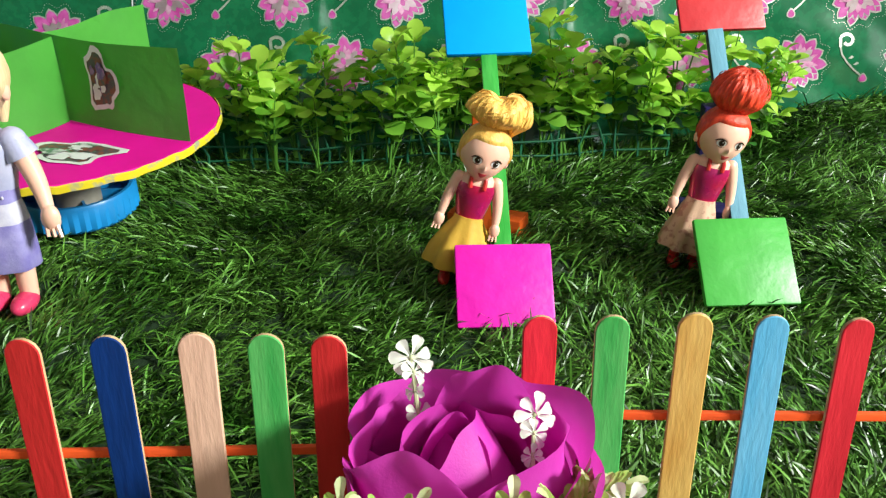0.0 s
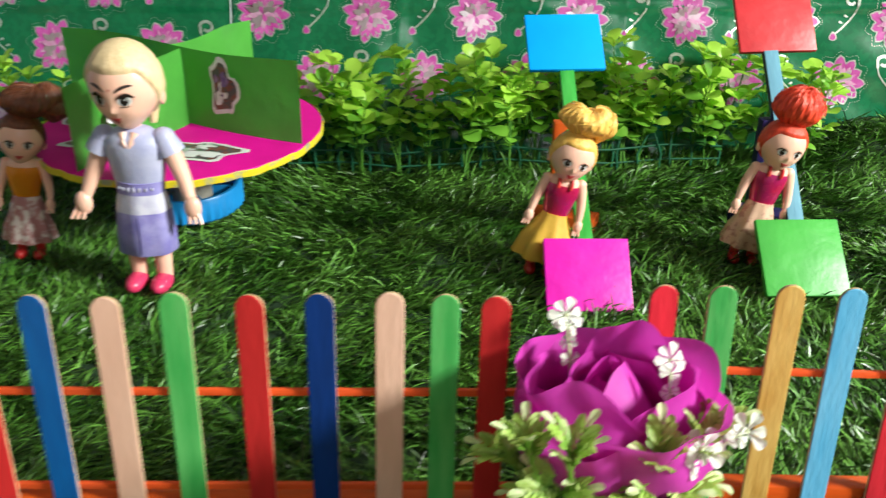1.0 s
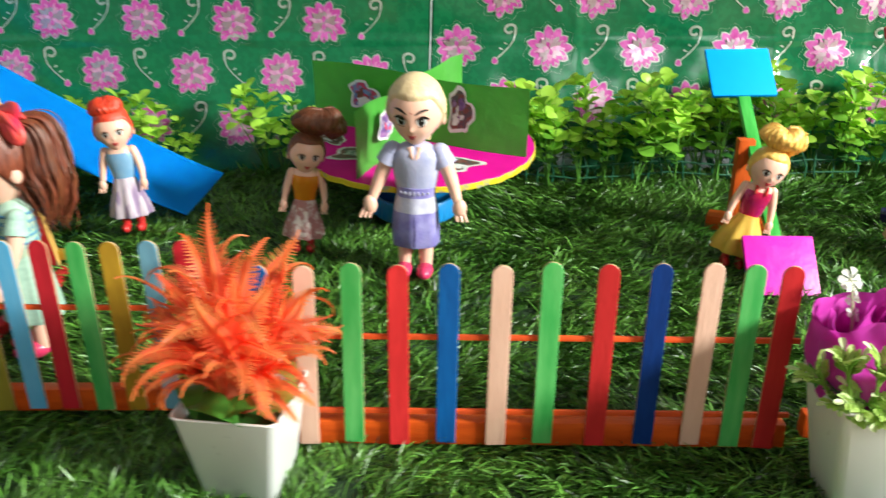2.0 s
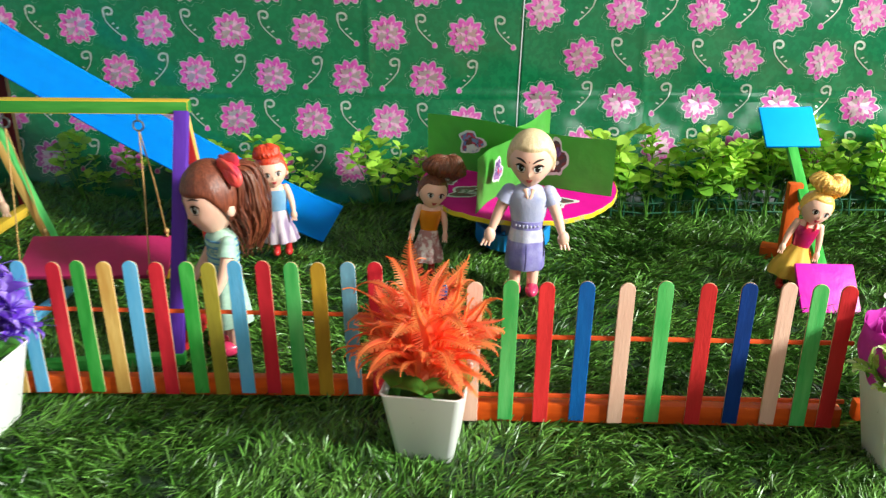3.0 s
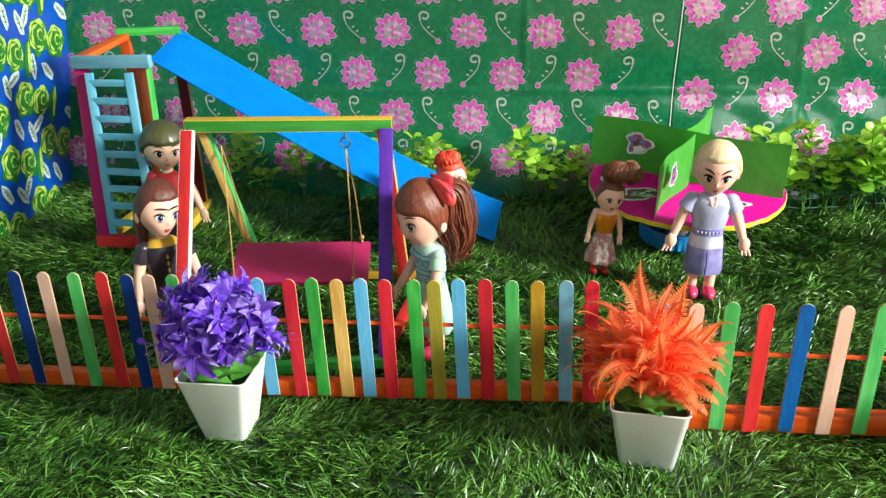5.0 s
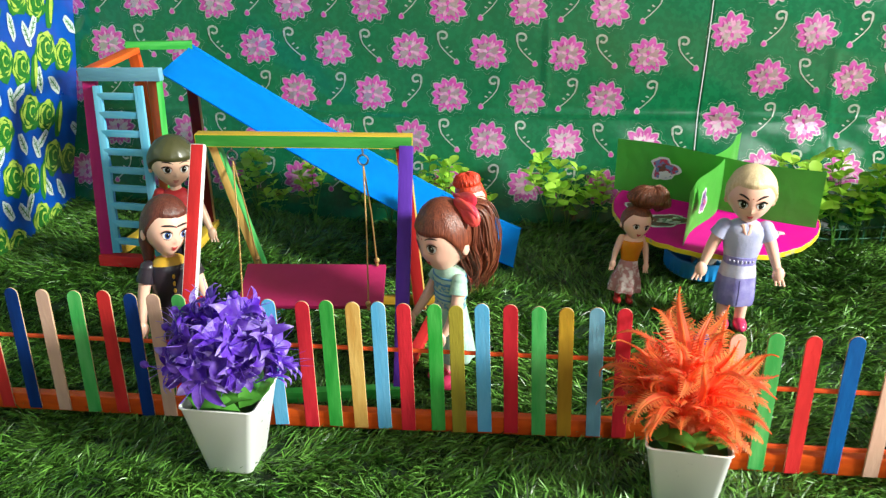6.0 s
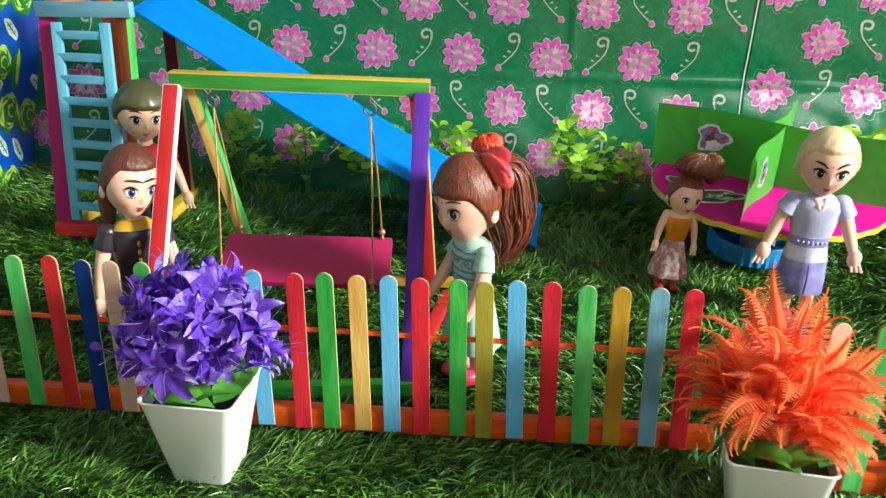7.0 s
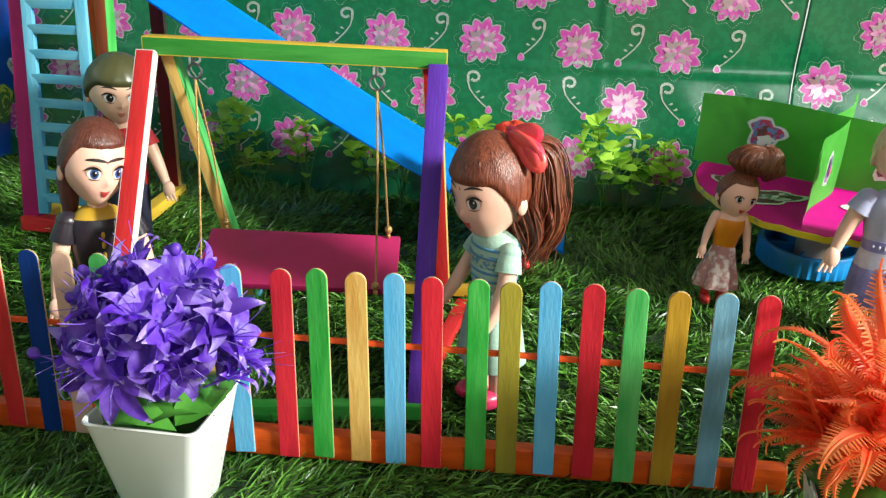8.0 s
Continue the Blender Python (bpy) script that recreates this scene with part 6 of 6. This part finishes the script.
def black_dress_doll():
    d = Shape()
    for s in (-1, 1):
        d.ball(SHOERED, (s * 0.0080, -0.006, 0.0050), (0.0066, 0.0120, 0.0062), nu=14, nv=10)
        d.limb(SKIN, [(s * 0.0080, 0.001, 0.006), (s * 0.0075, 0.001, 0.045)], [0.0050, 0.0064])
    d.lathe(BLACKCLOTH, [(0.0200, 0.0270), (0.0205, 0.0280), (0.0180, 0.0500), (0.0152, 0.0680)], n=40, sy=0.78, fold=0.05, folds=8)
    d.lathe([BLACKCLOTH, BLACKCLOTH, BLACKCLOTH, GOLDCLOTH, GOLDCLOTH], [(0.0150, 0.0670), (0.0160, 0.0820), (0.0172, 0.0960), (0.0150, 0.1025), (0.0100, 0.1070), (0.0062, 0.1085)], n=36, sy=0.70)
    d.lathe(SKIN, [(0.0060, 0.1030), (0.0052, 0.1080), (0.0052, 0.1160)], n=18)
    for k in range(5):
        d.ball(GOLDCLOTH, (0, -0.0118, 0.094 - 0.006 * k), (0.0012, 0.0010, 0.0022), nu=8, nv=6)
    for s in (-1, 1):
        arm(d, SKIN, (s * 0.0172, 0, 0.0990), (s * 0.0240, -0.001, 0.0760), (s * 0.0265, -0.006, 0.0560), 0.0044, BLACKCLOTH)
    turn = Euler((radians(6), radians(5), radians(14))).to_matrix()
    c, r = (0, -0.002, 0.1340), (0.0178, 0.0188, 0.0240)
    head(d, SKIN, HDARKRED, c, r, turn, EYEBLUE, 1.02, True, 0.46, True, thick=0.05, joined=True, slant=-0.02, lash=0.034)
    d.limb(HDARKRED, [(-0.008, 0.012, 0.136), (-0.013, 0.013, 0.118), (-0.014, 0.010, 0.100)], [0.009, 0.0065, 0.0035])
    solid("doll", d.bm, d.mats, "auburn doll in a black and gold dress", "doll", m=pose(-0.7430, 0.3740, -0.007, 0, 1.5, 34) @ Matrix.Diagonal((1.12, 1.12, 1.12, 1)))


def boy_doll():
    d = Shape()
    for s in (-1, 1):
        d.ball(DARKTROUSERS, (s * 0.0080, -0.006, 0.0050), (0.0066, 0.0120, 0.0062), nu=14, nv=10)
        d.limb(DARKTROUSERS, [(s * 0.0080, 0, 0.005), (s * 0.0080, 0, 0.068)], [0.0065, 0.0085])
    d.lathe(REDSHIRT, [(0.0160, 0.0600), (0.0165, 0.0640), (0.0160, 0.0800), (0.0172, 0.0940), (0.0150, 0.1000), (0.0090, 0.1040), (0.0062, 0.1050)], n=32, sy=0.66)
    d.lathe(SKINTAN, [(0.0062, 0.1030), (0.0055, 0.1080), (0.0055, 0.1150)], n=18)
    arm(d, SKINTAN, (-0.0170, 0, 0.0980), (-0.0240, 0, 0.0770), (-0.0260, -0.004, 0.0560), 0.0046, REDSHIRT)
    arm(d, SKINTAN, (0.0170, 0, 0.0980), (0.0250, -0.002, 0.0800), (0.0330, -0.008, 0.0620), 0.0046, REDSHIRT)
    turn = Euler((radians(6), radians(4), radians(27))).to_matrix()
    c, r = (0.001, -0.002, 0.1330), (0.0218, 0.0216, 0.0248)
    head(d, SKINTAN, HOLIVE, c, r, turn, EYEDARK, 1.0, True, 0.26, False, -0.5, 0.12, LIPSOFT, slant=-0.03)
    solid("doll", d.bm, d.mats, "boy doll with olive hair, red shirt and dark trousers", "doll", m=pose(-0.7780, 0.4960, 0.034, 0, 0, 4))


small_doll(pose(0.0340, 0.4800, 0.0115, 0, 13.5, -4), "blonde doll with crimson top and yellow skirt on a seesaw", HBLONDE, SATINRED, CLOTHYELLOW, "bun", (4, 4, 6), flare=1.25, size=0.94, strap=SHOERED)
small_doll(pose(0.1790, 0.4920, 0.012, 0, 11, -4), "orange-haired doll with crimson top and dotted skirt on a seesaw", HRED, SATINRED, CLOTHDOT, "puff", (4, 3, 8), flare=1.08, size=0.95, strap=SHOERED)
small_doll(pose(-0.3240, 0.5090, 0.017, 0, 6, 8), "brown-haired doll in orange top and floral skirt", HAUBURN, SATINORANGE, CLOTHROSE, "topknot", (2, 5, 10), size=0.95)
small_doll(pose(-0.4740, 0.5280, 0.030, -2, -4, 4), "orange-haired doll in blue top and striped skirt", HRED, BLUETOP, STRIPES, "cap", (2, -4, 12), size=0.98)
lady_doll()
pony_doll()
black_dress_doll()
boy_doll()


# boxwood hedge -----------------------------------------------------
def spoon_leaf(name, mat):
    bm = bmesh.new()
    ln, w = 0.0168, 0.0124
    prof = ((0.0, 0.10), (0.22, 0.26), (0.45, 0.80), (0.68, 1.0), (0.88, 0.76), (1.0, 0.22))
    rows = [[bm.verts.new((ln * u, s * w * q / 2, 0.0016 * math.sin(math.pi * u) + 0.0011 * abs(s) * q)) for s in (-1, 0, 1)] for u, q in prof]
    for a, b in zip(rows, rows[1:]):
        for i in range(2):
            bm.faces.new((a[i], b[i], b[i + 1], a[i + 1]))
    return finish(name, bm, [mat])


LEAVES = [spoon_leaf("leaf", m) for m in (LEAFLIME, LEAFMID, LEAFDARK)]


def boxwood(seed, height, branches, lean, wide, tiers, bright):
    """A plastic boxwood sprig: a few stems, rosettes of spoon-shaped leaves at their tips and looser whorls below.
    bright: the height above which leaves are lime green; lower leaves take darker greens for the shade inside the
    hedge.
    """
    rng = random.Random(seed)
    b = thing("boxwood_sprig", pose(0, 0, 0), "plastic boxwood sprig with lime green spoon-shaped leaves", "plant", "boxwood hedge")
    for k in range(branches):
        a = k * 2.4 + rng.uniform(-0.5, 0.5)
        reach = rng.uniform(0.45, 1.0) * wide if k else 0.003
        top = height * (rng.uniform(0.55, 0.98) if k else 1.0)
        pts = [Vector((0.003 * math.cos(a), 0.003 * math.sin(a), 0))]
        for j in range(1, 6):
            u = j / 5
            pts.append(Vector((lean * u * u + reach * u ** 1.5 * math.cos(a), 0.7 * reach * u ** 1.5 * math.sin(a), top * u)))
        bm = bmesh.new()
        tube(bm, pts, [0.0011 * (1 - 0.6 * j / 5) for j in range(6)], 0, 5)
        part("stem", bm, STEMGREEN, b)
        for w in range(tiers):
            u = 1.0 - (0.0, 0.17, 0.36, 0.55, 0.70)[w] - rng.uniform(0, 0.05)
            f = u * 5
            o = pts[int(f)].lerp(pts[min(5, int(f) + 1)], f - int(f))
            for q in range((5, 4, 3, 3, 2)[w]):
                if w > 1 and rng.random() < 0.25:
                    continue
                az = q * (72, 90, 120, 120, 180)[w] + 40 * w + rng.uniform(-24, 24)
                # the leaf colour darkens towards the foot, where the hedge shades itself
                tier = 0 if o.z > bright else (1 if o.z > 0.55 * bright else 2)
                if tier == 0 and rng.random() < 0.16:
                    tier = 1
                size = rng.uniform(0.75, 1.22) * (1.0, 1.08, 0.95, 0.85, 0.75)[w]
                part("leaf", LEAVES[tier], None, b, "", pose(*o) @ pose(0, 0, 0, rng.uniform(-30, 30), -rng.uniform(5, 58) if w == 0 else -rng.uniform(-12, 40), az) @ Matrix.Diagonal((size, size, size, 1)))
    return b


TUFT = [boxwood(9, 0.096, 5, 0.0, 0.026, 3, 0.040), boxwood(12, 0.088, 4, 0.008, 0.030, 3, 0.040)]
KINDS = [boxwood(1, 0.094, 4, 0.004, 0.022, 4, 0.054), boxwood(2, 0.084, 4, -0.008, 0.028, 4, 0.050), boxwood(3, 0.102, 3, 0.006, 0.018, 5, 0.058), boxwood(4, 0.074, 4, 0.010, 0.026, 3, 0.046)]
rng = random.Random(77)
spots = [(-0.760, 0.698, 0.90), (-0.735, 0.690, 0.70), (-0.690, 0.702, 0.80), (-0.618, 0.700, 1.02), (-0.592, 0.690, 0.86), (-0.545, 0.700, 1.00), (-0.522, 0.690, 0.90), (-0.475, 0.700, 0.70), (-0.392, 0.700, 1.00), (-0.374, 0.690, 0.92), (-0.340, 0.702, 0.72)]
x = -0.16
while x < 0.315:
    spots.append((x, rng.uniform(0.660, 0.698), rng.uniform(0.82, 1.12)))
    x += rng.uniform(0.012, 0.020)
used = set()
for k, (x, y, s) in enumerate(spots):
    kind = TUFT[k % 2] if k < 11 else KINDS[(k * 7) % 4]
    made = copy_thing(kind, pose(0, 0, 0)) if kind.name in used else kind
    used.add(kind.name)
    made.matrix_basis = pose(x, y, float(ground_z(x, y)) - 0.008, rng.uniform(-9, 9), rng.uniform(-9, 9), rng.uniform(0, 360)) @ Matrix.Diagonal((s, s, s, 1))


def lattice():
    """The hedge's plastic base: two long wires and short uprights."""
    l = thing("hedge_base", pose(0.07, 0.672, 0.018), "dark green plastic lattice base of the hedge", "lattice")
    r = random.Random(8)
    for z in (0.012, 0.024):
        bm = bmesh.new()
        tube(bm, [(-0.235 + 0.048 * k, 0.004 * math.sin(2.1 * k), z + 0.0022 * math.sin(1.7 * k + 60 * z)) for k in range(9)], 0.0009, 0, 6)
        part("wire", bm, LATTICE, l)
    for k in range(24):
        bm = bmesh.new()
        x = -0.225 + 0.0160 * k + r.uniform(-0.005, 0.005)
        tube(bm, [(x, 0.001, -0.012), (x + r.uniform(-0.004, 0.004), 0.0, 0.018), (x + r.uniform(-0.008, 0.008), 0.004, 0.036)], [0.0012, 0.001, 0.0006], 0, 6)
        part("upright", bm, LATTICE, l)


lattice()
